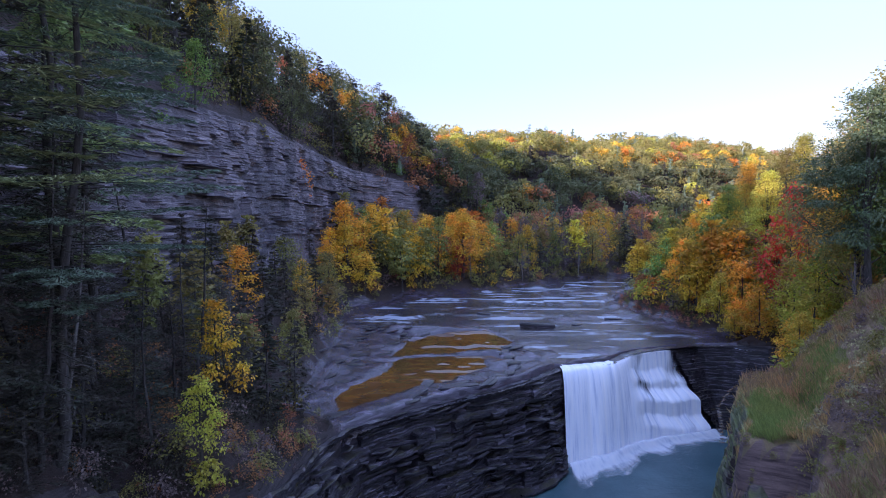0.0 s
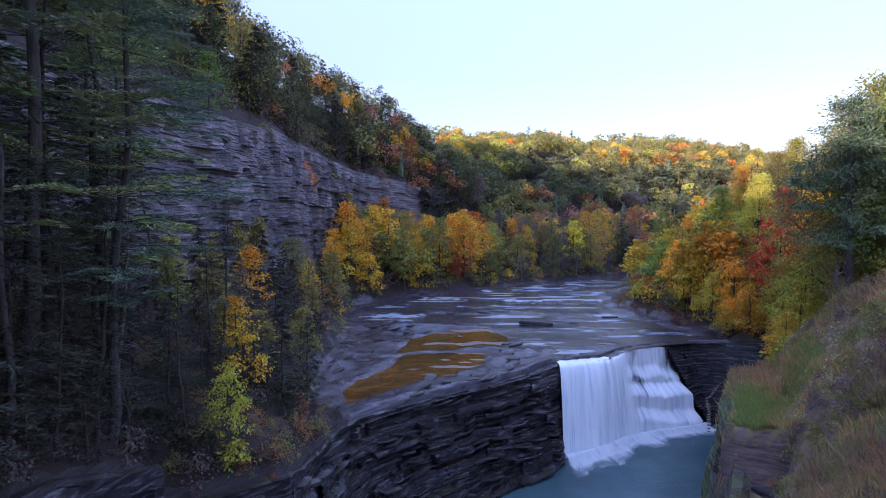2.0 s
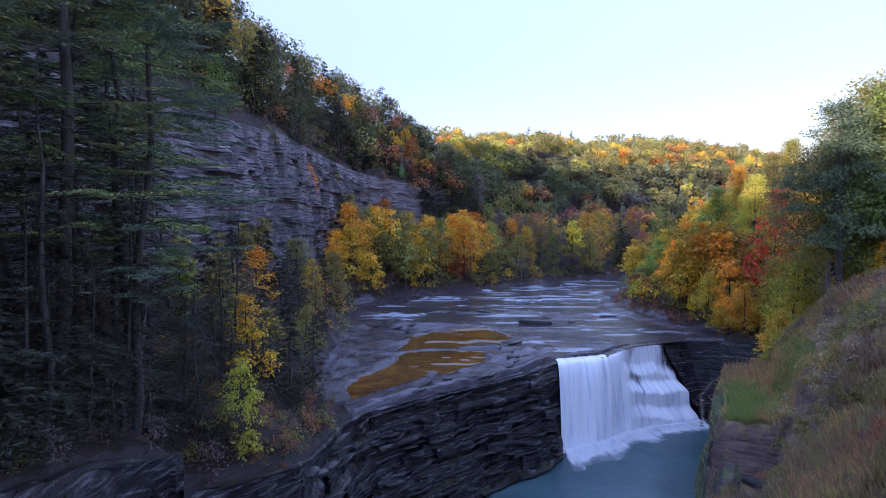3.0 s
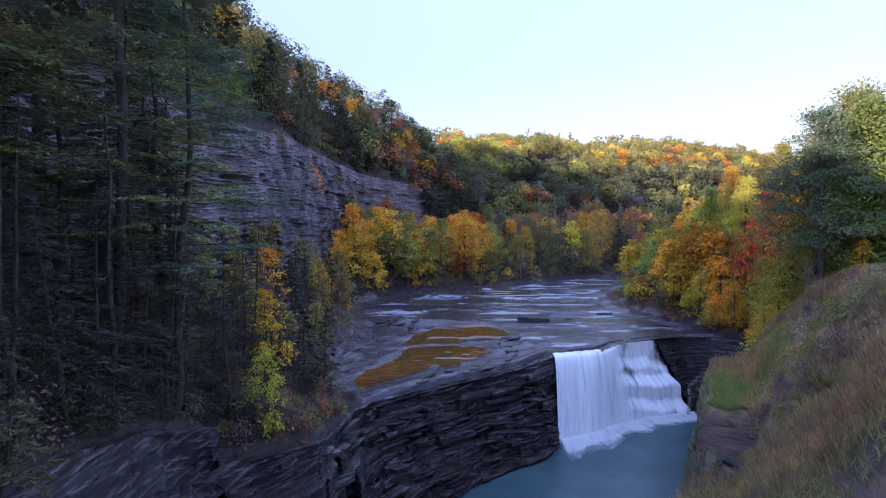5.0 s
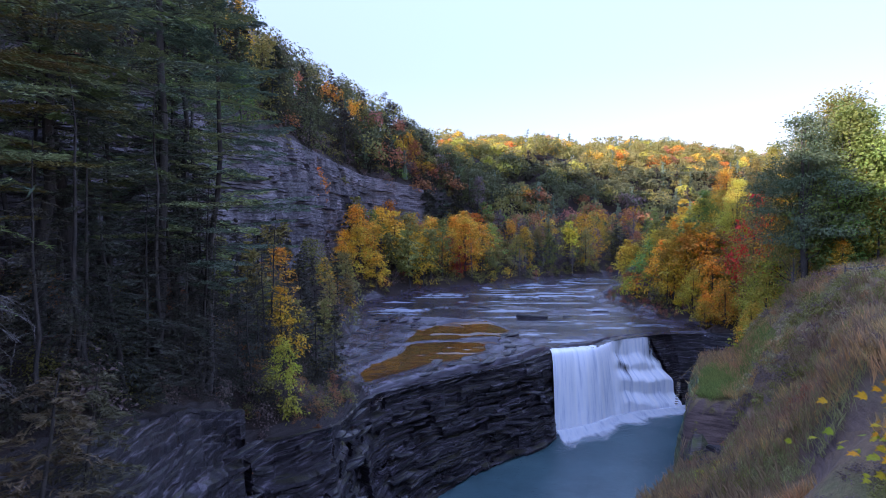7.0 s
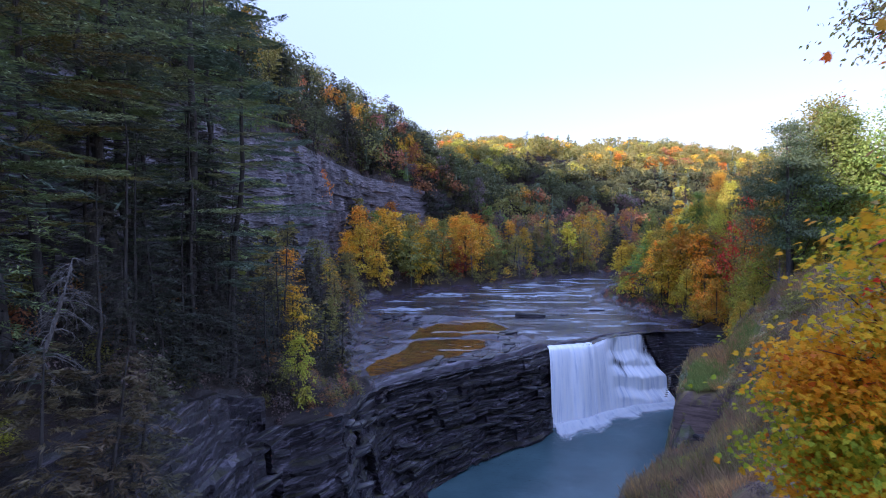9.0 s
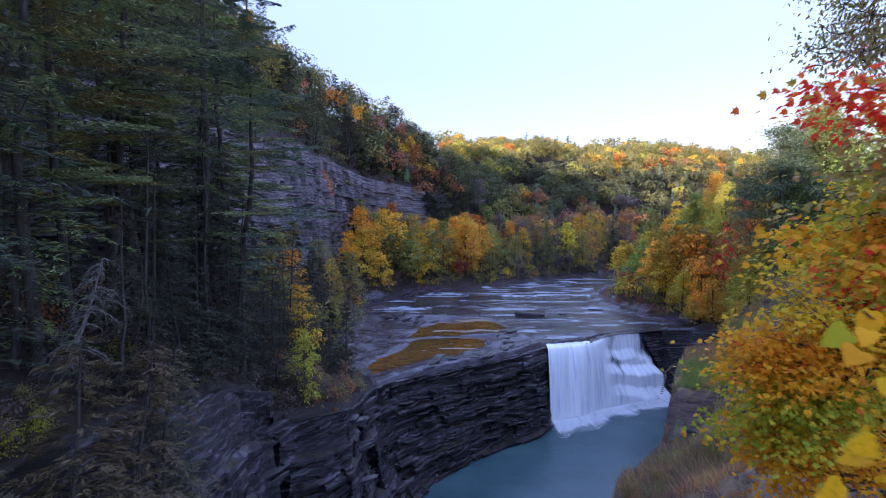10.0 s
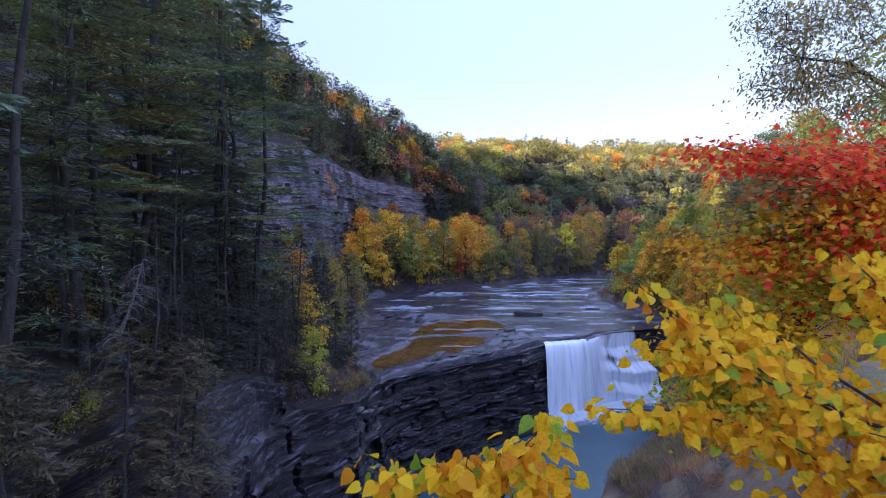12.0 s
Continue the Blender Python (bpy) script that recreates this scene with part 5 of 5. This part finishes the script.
    p = place_at[:, None] + size[:, None, None] * (side[:, None] * v[None, :, :1] + tip[:, None] * v[None, :, 1:2] + up[:, None] * v[None, :, 2:3])
    return p.reshape(-1, 3), (f[None] + (np.arange(len(place_at)) * len(v))[:, None, None]).reshape(-1, 3)


def leaf_material(name, stops, through_leaf=0.5):
    """Autumn leaves whose colour runs through a range from leaf to leaf, with veins and spots."""
    m, nodes, links, b = material(name, 0.55)
    b.inputs["Specular IOR Level"].default_value = 0.12
    info, geo = nodes.new("ShaderNodeObjectInfo"), nodes.new("ShaderNodeNewGeometry")
    r = calc(nodes, links, "FRACT", calc(nodes, links, "ADD", info.outputs["Random"], 0.0))
    add = nodes.new("ShaderNodeMath")
    add.operation = "ADD"
    links.new(r, add.inputs[0])
    links.new(geo.outputs["Random Per Island"], add.inputs[1])
    wrap = nodes.new("ShaderNodeMath")
    wrap.operation = "FRACT"
    links.new(add.outputs[0], wrap.inputs[0])
    col = tones(nodes, links, wrap.outputs[0], stops)
    spots = grain(nodes, links, place(nodes, links), 38.0, 3)
    col = blend(nodes, links, 0.55, col, tones(nodes, links, spots, [(0.32, (0.45, 0.38, 0.28)), (0.52, (1, 1, 1))]), "MULTIPLY")
    links.new(col, b.inputs["Base Color"])
    t, mix = nodes.new("ShaderNodeBsdfTranslucent"), nodes.new("ShaderNodeMixShader")
    links.new(col, t.inputs["Color"])
    mix.inputs[0].default_value = through_leaf
    links.new(b.outputs[0], mix.inputs[1])
    links.new(t.outputs[0], mix.inputs[2])
    links.new(mix.outputs[0], nodes["Material Output"].inputs["Surface"])
    return m


YELLOW_LEAF = leaf_material("yellow_leaf", [(0.0, (0.96, 0.53, 0.004)), (0.30, (0.99, 0.66, 0.006)), (0.52, (0.95, 0.46, 0.004)), (0.62, (0.70, 0.24, 0.010)), (0.68, (0.97, 0.60, 0.006)), (0.88, (0.74, 0.60, 0.02)), (1.0, (0.22, 0.40, 0.03))])
ORANGE_LEAF = leaf_material("orange_leaf", [(0.0, (0.88, 0.36, 0.012)), (0.5, (0.92, 0.52, 0.012)), (0.8, (0.72, 0.42, 0.02)), (1.0, (0.72, 0.18, 0.02))])
GREEN_LEAF = leaf_material("green_leaf", [(0.0, (0.28, 0.40, 0.030)), (0.5, (0.52, 0.54, 0.035)), (1.0, (0.80, 0.60, 0.03))])
RED_LEAF = leaf_material("red_leaf", [(0.0, (0.88, 0.045, 0.035)), (0.45, (0.94, 0.10, 0.03)), (0.75, (0.95, 0.24, 0.03)), (0.9, (0.80, 0.36, 0.03)), (1.0, (0.40, 0.36, 0.04))])
GOLD_LEAF = leaf_material("gold_leaf", [(0.0, (0.88, 0.50, 0.015)), (0.5, (0.82, 0.58, 0.02)), (1.0, (0.55, 0.50, 0.03))])
OLIVE_LEAF = leaf_material("olive_leaf", [(0.0, (0.26, 0.29, 0.10)), (0.5, (0.44, 0.38, 0.11)), (0.8, (0.56, 0.38, 0.12)), (1.0, (0.46, 0.22, 0.12))])
PALE_LEAF = leaf_material("pale_leaf", [(0.0, (0.34, 0.36, 0.13)), (0.5, (0.48, 0.40, 0.13)), (0.8, (0.54, 0.36, 0.15)), (1.0, (0.42, 0.22, 0.14))], 0.6)


def bent(a, b, sag, n=6, rng=None):
    a, b = np.array(a, float), np.array(b, float)
    t = np.linspace(0, 1, n)[:, None]
    line = a + (b - a) * t + np.array([0, 0, -1.0]) * sag * 4 * t * (1 - t)
    if rng is not None:
        line[1:-1] += rng.normal(0, 0.03 * np.linalg.norm(b - a), (n - 2, 3))
    return line


def linden(name, root, fork, ends, seed, singly, label, per=26, size=0.125, trunk_r=0.06):
    """A small tree with heart-shaped yellow leaves that hang from long thin branches."""
    rng = np.random.default_rng(seed)
    tree = tagged(new(name), label, "tree")
    line = bent(root, fork, -0.15, 6, rng)
    part("trunk", mesh_of("trunk", *tube(line, np.linspace(trunk_r, trunk_r * 0.55, 6), 8), [BARK], True), tree)
    spots, tips, faces = [], [], []
    for start, end in ends:
        b = bent(fork if start is None else start, end, rng.uniform(-0.10, 0.02) * 1.5, 8, rng)
        part("branch", mesh_of("branch", *tube(b, np.linspace(trunk_r * 0.34, 0.004, 8), 6), [BARK], True), tree)
        length = np.linalg.norm(b[-1] - b[0])
        for k in range(int(per * length)):
            u = rng.uniform(0.22, 1.0) ** 0.8
            p = np.array([np.interp(u, np.linspace(0, 1, 8), b[:, q]) for q in range(3)])
            off = rng.normal(0, 1, 3) * [0.13, 0.13, 0.07] * (1.25 - 0.6 * u) * min(1.0, length)
            spots.append(p + off - [0, 0, 0.03])
            tips.append(np.array([off[0] * 1.6, off[1] * 1.6 - 0.05, -0.11]) / 0.16 + rng.normal(0, 0.35, 3))
            faces.append(np.array([rng.normal(0, 0.6), -0.55 + rng.normal(0, 0.4), 0.8 + rng.normal(0, 0.35)]))
    spots, tips, faces = np.array(spots), np.array(tips), np.array(faces)
    sizes = size * rng.uniform(0.7, 1.25, len(spots))
    one = mesh_of("leaf", HEART[0], HEART[1], [YELLOW_LEAF], True)
    for k in range(min(singly, len(spots))):
        y = Vector(tips[k]).normalized()
        x = y.cross(Vector(faces[k])).normalized()
        z = x.cross(y)
        s = sizes[k]
        leaf = new("leaf", one)
        leaf.parent = tree
        m = Matrix((x * s, y * s, z * s)).transposed().to_4x4()
        m.translation = spots[k]
        leaf.matrix_basis = m
    if len(spots) > singly:
        rest = leaf_cloud(HEART, spots[singly:], tips[singly:], faces[singly:], sizes[singly:])
        tagged(part("leaves", mesh_of("leaves", *rest, [YELLOW_LEAF], True), tree), kind="stuff")
    return tree


def spray_maple(name, root, forks, sprays, seed, label, size=0.10, density=1.0, flat=0.06, shape=None, bunch=60, spread=0.29):
    """A maple whose leaves lie in flat sprays; sprays: centre, reach in x, y, z, number of leaves, material."""
    rng = np.random.default_rng(seed)
    tree = tagged(new(name), label, "tree")
    top = np.array(forks[-1], float)
    line = np.array([root] + list(forks), float)
    part("trunk", mesh_of("trunk", *tube(line, np.linspace(0.13, 0.03, len(line)), 8), [BARK], True), tree)
    by_mat, limbs = {}, []
    for centre, reach, n, mat in sprays:
        c, r = np.array(centre, float), np.array(reach, float)
        layers = max(3, int(n * density / bunch))
        for k in range(layers):
            d = rng.normal(size=3)
            d /= np.linalg.norm(d)
            q = c + d * r * rng.uniform(0.25, 1.0)
            j = int(np.argmin(np.linalg.norm(line - q - [0, 0, -0.6], axis=1)))
            mid = (line[j] + q) / 2 + [0, 0, -0.12]
            if bunch < 40:  # airy crown: each twig springs from the nearest bough
                grown = grown if k else [p for p in line[-4:]]
                near = min(grown, key=lambda p: np.linalg.norm(p - q))
                limbs.append(tube([near, (near + q) / 2 + [0, 0, -0.05], q], [0.016, 0.010, 0.004], 4))
                grown.append(q)
            else:
                limbs.append(tube([line[j], mid, q], [0.022, 0.012, 0.004], 4))
            m = int(n * density / layers)
            out = (q - line[j]) / max(np.linalg.norm(q - line[j]), 0.1)
            p = q + rng.normal(0, 1, (m, 3)) * [spread, spread, flat] + out * rng.uniform(-0.5, 0.3, (m, 1))
            p[:, 2] -= 0.12 * np.linalg.norm((p - q)[:, :2], axis=1)
            tip = (p - q) * [1, 1, 0.3] * (1 if bunch > 40 else 0.3) + out * 0.35 + rng.normal(0, 0.22 if bunch > 40 else 0.5, (m, 3)) - [0, 0, 0.22]
            face = np.array([0, -0.15, 1.0]) + rng.normal(0, 0.45, (m, 3))
            by_mat.setdefault(mat.name, (mat, []))[1].append(leaf_cloud(shape or LOBED, p, tip, face, size * rng.uniform(0.65, 1.25, m)))
    for limb in limbs:
        part("limb", mesh_of("limb", *limb, [BARK], True), tree)
    for mat, arrays in by_mat.values():
        part("crown", mesh_of("crown", *joined(arrays), [mat], True), tree, mat.name.replace("_leaf", " autumn leaves"))
    return tree


linden("linden_tree", (4.6, -13.4, ground_at(4.6, -13.4) - 0.2), (2.5, -12.7, 25.6),
       [(None, (0.25, -11.95, 27.0)), (None, (0.02, -11.85, 26.05)), (None, (1.0, -11.7, 26.9)), (None, (1.7, -12.0, 27.25)), (None, (0.35, -12.0, 26.55)),
        (None, (0.9, -12.3, 26.1)), (None, (1.2, -12.9, 26.3)), (None, (0.75, -12.6, 25.75)), (None, (1.6, -12.6, 26.8)), (None, (2.4, -11.6, 27.2)), (None, (2.3, -12.4, 26.9)), (None, (1.5, -11.8, 26.2)), (None, (1.3, -13.0, 25.9))],
       301, 300, "slender linden tree with large yellow heart-shaped leaves", per=84, size=0.090)
linden("linden_sapling", (-0.6, -10.6, ground_at(-0.6, -10.6) - 0.2), (-0.9, -11.6, 25.0),
       [(None, (-1.75, -11.95, 25.62)), (None, (-1.25, -11.9, 25.72)), (None, (-1.0, -11.9, 25.75)), (None, (-0.38, -11.9, 26.02)), (None, (-0.75, -11.85, 25.7)), (None, (-0.2, -11.95, 25.55)), (None, (-0.5, -11.9, 25.8))],
       302, 120, "linden sapling with yellow and green heart-shaped leaves", per=52, size=0.122, trunk_r=0.03)
spray_maple("maple_tree", (7.2, -4.2, ground_at(7.2, -4.2) - 0.3), [(6.9, -4.4, 22.5), (6.4, -4.6, 25.0), (6.0, -4.8, 27.5)],
            [((4.6, -5.0, 25.0), (1.7, 1.0, 0.7), 500, ORANGE_LEAF), ((5.2, -4.8, 24.4), (1.6, 1.0, 1.0), 1000, GREEN_LEAF), ((5.0, -5.0, 23.3), (1.4, 0.9, 1.0), 600, ORANGE_LEAF),
             ((5.6, -4.8, 23.6), (1.4, 1.0, 0.9), 600, ORANGE_LEAF), ((6.2, -4.8, 26.6), (1.9, 1.2, 1.0), 600, GREEN_LEAF), ((6.2, -4.9, 27.0), (1.7, 1.0, 0.8), 500, GOLD_LEAF), ((6.4, -5.2, 26.0), (1.6, 0.9, 1.2), 400, ORANGE_LEAF), ((6.6, -5.2, 27.8), (1.6, 1.0, 0.8), 500, GOLD_LEAF), ((5.4, -5.4, 25.6), (1.9, 0.9, 1.2), 500, GOLD_LEAF), ((4.4, -5.2, 24.2), (1.1, 0.8, 0.7), 500, GREEN_LEAF), ((4.4, -5.0, 25.2), (0.8, 0.6, 0.4), 350, ORANGE_LEAF), ((6.0, -5.4, 26.2), (0.9, 0.6, 0.35), 300, RED_LEAF)],
            303, "maple tree turning from green to orange at the plateau edge", size=0.092, density=2.9)
spray_maple("maple_tree", (6.4, -9.0, ground_at(6.4, -9.0) - 0.3), [(6.2, -9.1, 23.0), (5.6, -9.2, 26.0), (5.0, -9.3, 28.0)],
            [((3.9, -9.4, 28.2), (2.0, 0.8, 0.55), 800, RED_LEAF), ((4.2, -9.3, 27.2), (1.6, 0.9, 0.6), 600, RED_LEAF), ((3.8, -9.1, 27.3), (1.5, 0.8, 0.6), 500, GREEN_LEAF),
             ((4.4, -8.9, 26.6), (1.6, 0.8, 0.6), 500, GREEN_LEAF), ((4.2, -9.1, 26.9), (1.6, 0.8, 0.7), 350, ORANGE_LEAF), ((2.5, -9.3, 28.3), (0.8, 0.5, 0.25), 220, RED_LEAF), ((2.7, -9.2, 27.75), (0.7, 0.5, 0.45), 260, OLIVE_LEAF), ((3.6, -9.6, 27.6), (1.0, 0.5, 0.5), 320, ORANGE_LEAF), ((2.5, -9.2, 27.0), (0.7, 0.5, 0.35), 260, ORANGE_LEAF), ((4.7, -9.2, 26.9), (1.2, 0.8, 0.8), 650, RED_LEAF), ((4.4, -9.5, 27.7), (1.5, 0.7, 0.7), 450, RED_LEAF), ((3.4, -8.9, 27.2), (1.1, 0.6, 0.6), 450, GREEN_LEAF), ((4.8, -9.2, 28.0), (1.2, 0.8, 0.8), 400, ORANGE_LEAF)],
            304, "scarlet maple tree with olive lower leaves", size=0.072, density=2.9)
spray_maple("ash_tree", (12.5, -1.5, ground_at(12.5, -1.5) - 0.3), [(12.0, -1.8, 26.0), (11.2, -2.1, 29.0), (10.0, -2.5, 30.6), (8.6, -2.8, 31.2), (7.4, -2.9, 31.3)],
            [((7.0, -2.9, 32.0), (1.5, 1.0, 1.0), 800, PALE_LEAF), ((8.8, -2.7, 32.5), (1.8, 1.2, 1.0), 900, PALE_LEAF), ((8.0, -2.8, 30.9), (2.0, 1.1, 0.6), 800, PALE_LEAF), ((7.0, -2.9, 30.5), (1.2, 0.9, 0.6), 450, PALE_LEAF),
             ((9.4, -2.6, 30.2), (1.8, 1.1, 0.7), 800, OLIVE_LEAF), ((8.4, -2.8, 32.0), (2.2, 1.1, 1.2), 500, OLIVE_LEAF), ((10.0, -2.5, 31.4), (1.6, 1.1, 1.2), 600, GREEN_LEAF), ((9.6, -2.4, 29.2), (2.0, 1.0, 0.8), 700, OLIVE_LEAF)],
            305, "tall tree with thin olive leaves against the sky", size=0.092, density=2.2, flat=0.10, shape=OVAL, bunch=34, spread=0.27)
# ---------------------------------------------------------------- grass, weeds, loose rock, fence
def grass(name, box, n, seed, allow, tall, col, label, lean=0.5):
    """Tufts of long grass blades on a bank."""
    rng = np.random.default_rng(seed)
    x, y = rng.uniform(box[0], box[2], n), rng.uniform(box[1], box[3], n)
    ok = allow(x, y)
    x, y = x[ok], y[ok]
    k = 5
    bx, by = np.repeat(x, k) + rng.normal(0, 0.10, len(x) * k), np.repeat(y, k) + rng.normal(0, 0.10, len(x) * k)
    bz = height(bx, by)
    s = tall * rng.uniform(0.5, 1.3, len(bx))
    way = np.c_[rng.normal(0, lean, (len(bx), 2)), np.ones(len(bx))]
    way[:, 0] -= 0.35
    v, f = leaves(np.c_[bx, by, bz + 0.15 + 0.32 * s], way, s, 0.07, rng, 0.3)
    ob = new(name, mesh_of(name, v, f, [BROADLEAF]))
    ob.color = (*col, 1)
    tagged(ob, label, "grass", kind="stuff")


def right_bank(x, y):
    return (signed(x, y, GORGE) > 0.6) & (left_side(x, y) < 0.5) & (y < 64) & (signed(x, y, RIVER) > 1.5)


ledge = [(22.6, 35.6), (28.0, 36.4), (30.5, 39.5), (31.0, 43.0), (27.5, 44.6), (24.0, 40.6), (22.4, 37.0)]
grass("green_grass", (20, 31, 37, 53), 20000, 401, lambda x, y: right_bank(x, y) & (signed(x, y, ledge) < 1.2 * value_noise(x, y, 2, 402)), 0.66, (0.29, 0.36, 0.10), "lush green grass on the rock ledge", 0.45)
grass("dry_grass", (12, 10, 50, 62), 24000, 403, lambda x, y: right_bank(x, y) & (value_noise(x, y, 3.5, 404) > 0.1), 0.80, (0.62, 0.42, 0.18), "dry brown grass on the steep bank", 0.35)
grass("rough_grass", (12, 10, 55, 62), 40000, 405, lambda x, y: right_bank(x, y) & (value_noise(x, y, 4.5, 406) > -0.1) & (signed(x, y, ledge) > 0.3), 0.62, (0.42, 0.41, 0.17), "rough olive grass on the bank", 0.55)
grass("weed_stems", (12, 8, 55, 60), 13000, 408, lambda x, y: right_bank(x, y) & (value_noise(x, y, 6.0, 409) < 0.25) & (signed(x, y, ledge) > 0.6), 1.15, (0.40, 0.28, 0.16), "tall dark withered weed stems on the bank", 0.30)
grass("tawny_grass", (12, 8, 50, 58), 24000, 411, lambda x, y: right_bank(x, y) & (value_noise(x, y, 2.2, 412) > 0.52), 1.05, (0.62, 0.40, 0.18), "tufts of tawny dry grass on the bank", 0.22)
thicket((12, 8, 46, 62), 1.25, 11, lambda x, y: right_bank(x, y) & (signed(x, y, ledge) > 0.8) & (value_noise(x, y, 5, 407) > -0.3) & (signed(x, y, GORGE) < 16),
        {"mauve": 3.0, "rust": 1.0, "olive": 2.4, "moss": 1.2, "lime": 0.35}, 0.45, 1.2, "on the steep bank above the pool", True)
thicket((16, 28, 46, 58), 0.85, 29, lambda x, y: right_bank(x, y) & (signed(x, y, GORGE) > 4.6) & (signed(x, y, GORGE) < 15) & (signed(x, y, ledge) > 0.2), {"bramble": 2.6, "hay": 2.6, "mauve": 1.0, "moss": 2.6, "olive": 1.8}, 0.55, 1.5, "on the steep face of the bank")
thicket((21, 33, 36, 54), 0.7, 30, lambda x, y: (signed(x, y, GORGE) > 0.1) & (signed(x, y, GORGE) < 1.7) & (left_side(x, y) < 0.5), {"moss": 3, "green": 1.4, "olive": 1}, 0.25, 0.6, "hanging over the edge of the ledge", True)


def slab_mesh(seed, long, deep, high):
    """A broken flat slab: uneven outline, chipped edges, slightly domed top."""
    rng = np.random.default_rng(seed)
    n = 11
    a = np.sort(rng.uniform(0, 2 * math.pi, n) * 0.3 + np.linspace(0, 2 * math.pi, n, endpoint=False) * 0.9)
    r = rng.uniform(0.75, 1.1, n)
    ring = np.c_[np.cos(a) * r * long / 2, np.sin(a) * r * deep / 2]
    bm = bmesh.new()
    rows = []
    for z, k in ((-high * 0.5, 1.0), (high * 0.30, 1.03), (high * 0.5, 0.93)):
        rows.append([bm.verts.new((x * k, y * k, z + rng.normal(0, high * 0.05))) for x, y in ring])
    for lo, hi in zip(rows[:-1], rows[1:]):
        for q in range(n):
            bm.faces.new((lo[q], lo[(q + 1) % n], hi[(q + 1) % n], hi[q]))
    bm.faces.new(rows[-1])
    bm.faces.new(rows[0][::-1])
    me = bpy.data.meshes.new("slab")
    bm.to_mesh(me)
    bm.free()
    me.materials.append(STRATA)
    return me


SLABS = [slab_mesh(500 + k, 1.6, 0.9, 0.22) for k in range(6)]
# loose slabs lodged on the ledges of the wall
rng = np.random.default_rng(510)
rim_line, _ = along(RIM_LEFT[3:], 400)
foot_line, _ = along(FOOT_LEFT[3:], 400)
for k in range(70):
    i = int(rng.integers(60, 372))
    h = rng.uniform(0.12, 0.97)
    w = (1 - h)
    w = 0.15 * w + 0.85 * w ** 1.5
    x, y = rim_line[i, :2] + (foot_line[i] - rim_line[i, :2]) * w
    out = math.degrees(math.atan2(*(foot_line[i] - rim_line[i, :2])[::-1]))
    piece = new("slab", SLABS[int(rng.integers(6))])
    piece.parent = bench_wall
    piece.matrix_basis = pose(x, y, -0.6 + (rim_line[i, 2] + 0.6) * h, rng.normal(0, 5), rng.normal(0, 5), out + 90 + rng.normal(0, 12)) @ Matrix.Diagonal((rng.uniform(0.8, 2.6), rng.uniform(0.6, 1.1), rng.uniform(0.5, 1.1), 1))
# broken slabs lying on the rock shelf
shelf_rng = np.random.default_rng(520)
for k in range(130):
    x, y = shelf_rng.uniform(-14, 12), shelf_rng.uniform(41, 80)
    if float(signed(np.array([x]), np.array([y]), SHELF)[0]) < -0.6 and min(float(signed(np.array([x]), np.array([y]), q)[0]) for q in (BASIN, UPPER_BASIN)) > 0.3:
        piece = new("slab", SLABS[int(shelf_rng.integers(6))])
        piece.parent = bench_wall
        piece.matrix_basis = pose(x, y, ground_at(x, y) + 0.02, shelf_rng.normal(0, 1.5), shelf_rng.normal(0, 1.5), 42 + shelf_rng.normal(0, 18)) @ Matrix.Diagonal((shelf_rng.uniform(0.8, 2.8), shelf_rng.uniform(0.6, 1.4), shelf_rng.uniform(0.4, 0.9), 1))
# flat boulder in the riffle, and others on the shelf and on the bank
for x, y, z, sx, sy, sz, turn, label in ((14.4, 78.2, 10.12, 3.6, 2.0, 3.0, 8, "flat dark boulder in the riffle"), (20.5, 80.0, 9.85, 1.2, 1.0, 1.0, 30, "low dark rock in the river"),
                                         (7.0, 88.0, 10.1, 1.8, 1.2, 0.9, -10, "low dark rock in the river"), (27.5, 84.0, 10.0, 2.2, 1.3, 1.0, 20, "low dark rock in the river"),
                                         (19.6, 29.5, 9.2, 2.6, 2.6, 2.0, 35, "pale rock slab on the bank"), (22.0, 31.0, 9.8, 2.2, 2.2, 2.0, -20, "pale rock slab on the bank"),
                                         (-8.6, 43.0, 9.9, 2.4, 1.6, 1.2, 40, "low slab on the rock shelf"), (-10.0, 58.0, 9.9, 2.0, 1.4, 0.9, 10, "low slab on the rock shelf")):
    rock_thing = tagged(new("boulder", SLABS[int(abs(turn)) % 6]), label, "boulder")
    rock_thing.matrix_basis = pose(x, y, max(z, ground_at(x, y)) if x < 18 or y > 40 else ground_at(x, y), 0, 3, turn) @ Matrix.Diagonal((sx, sy, sz, 1))


def fence():
    """Post-and-rail fence of weathered wood along the plateau."""
    thing = tagged(new("wooden_fence"), "weathered post-and-rail wooden fence on the plateau", "fence")
    line = [(34.5, 36.5), (36.6, 35.6), (38.8, 35.0), (41.0, 34.6), (43.2, 34.4)]
    tops = []
    for x, y in line:
        z = ground_at(x, y)
        part("post", mesh_of("post", *tube([(x, y, z - 0.3), (x, y, z + 0.5), (x, y, z + 1.15)], [0.085, 0.08, 0.07], 8), [PALE_BARK], True), thing)
        tops.append((x, y, z))
    for a, b in zip(tops[:-1], tops[1:]):
        for h in (0.45, 0.95):
            p, q = np.array(a) + [0, 0, h], np.array(b) + [0, 0, h]
            part("rail", mesh_of("rail", *tube([p, (p + q) / 2 - [0, 0, 0.03], q], [0.055, 0.06, 0.055], 6), [PALE_BARK], True), thing)


fence()
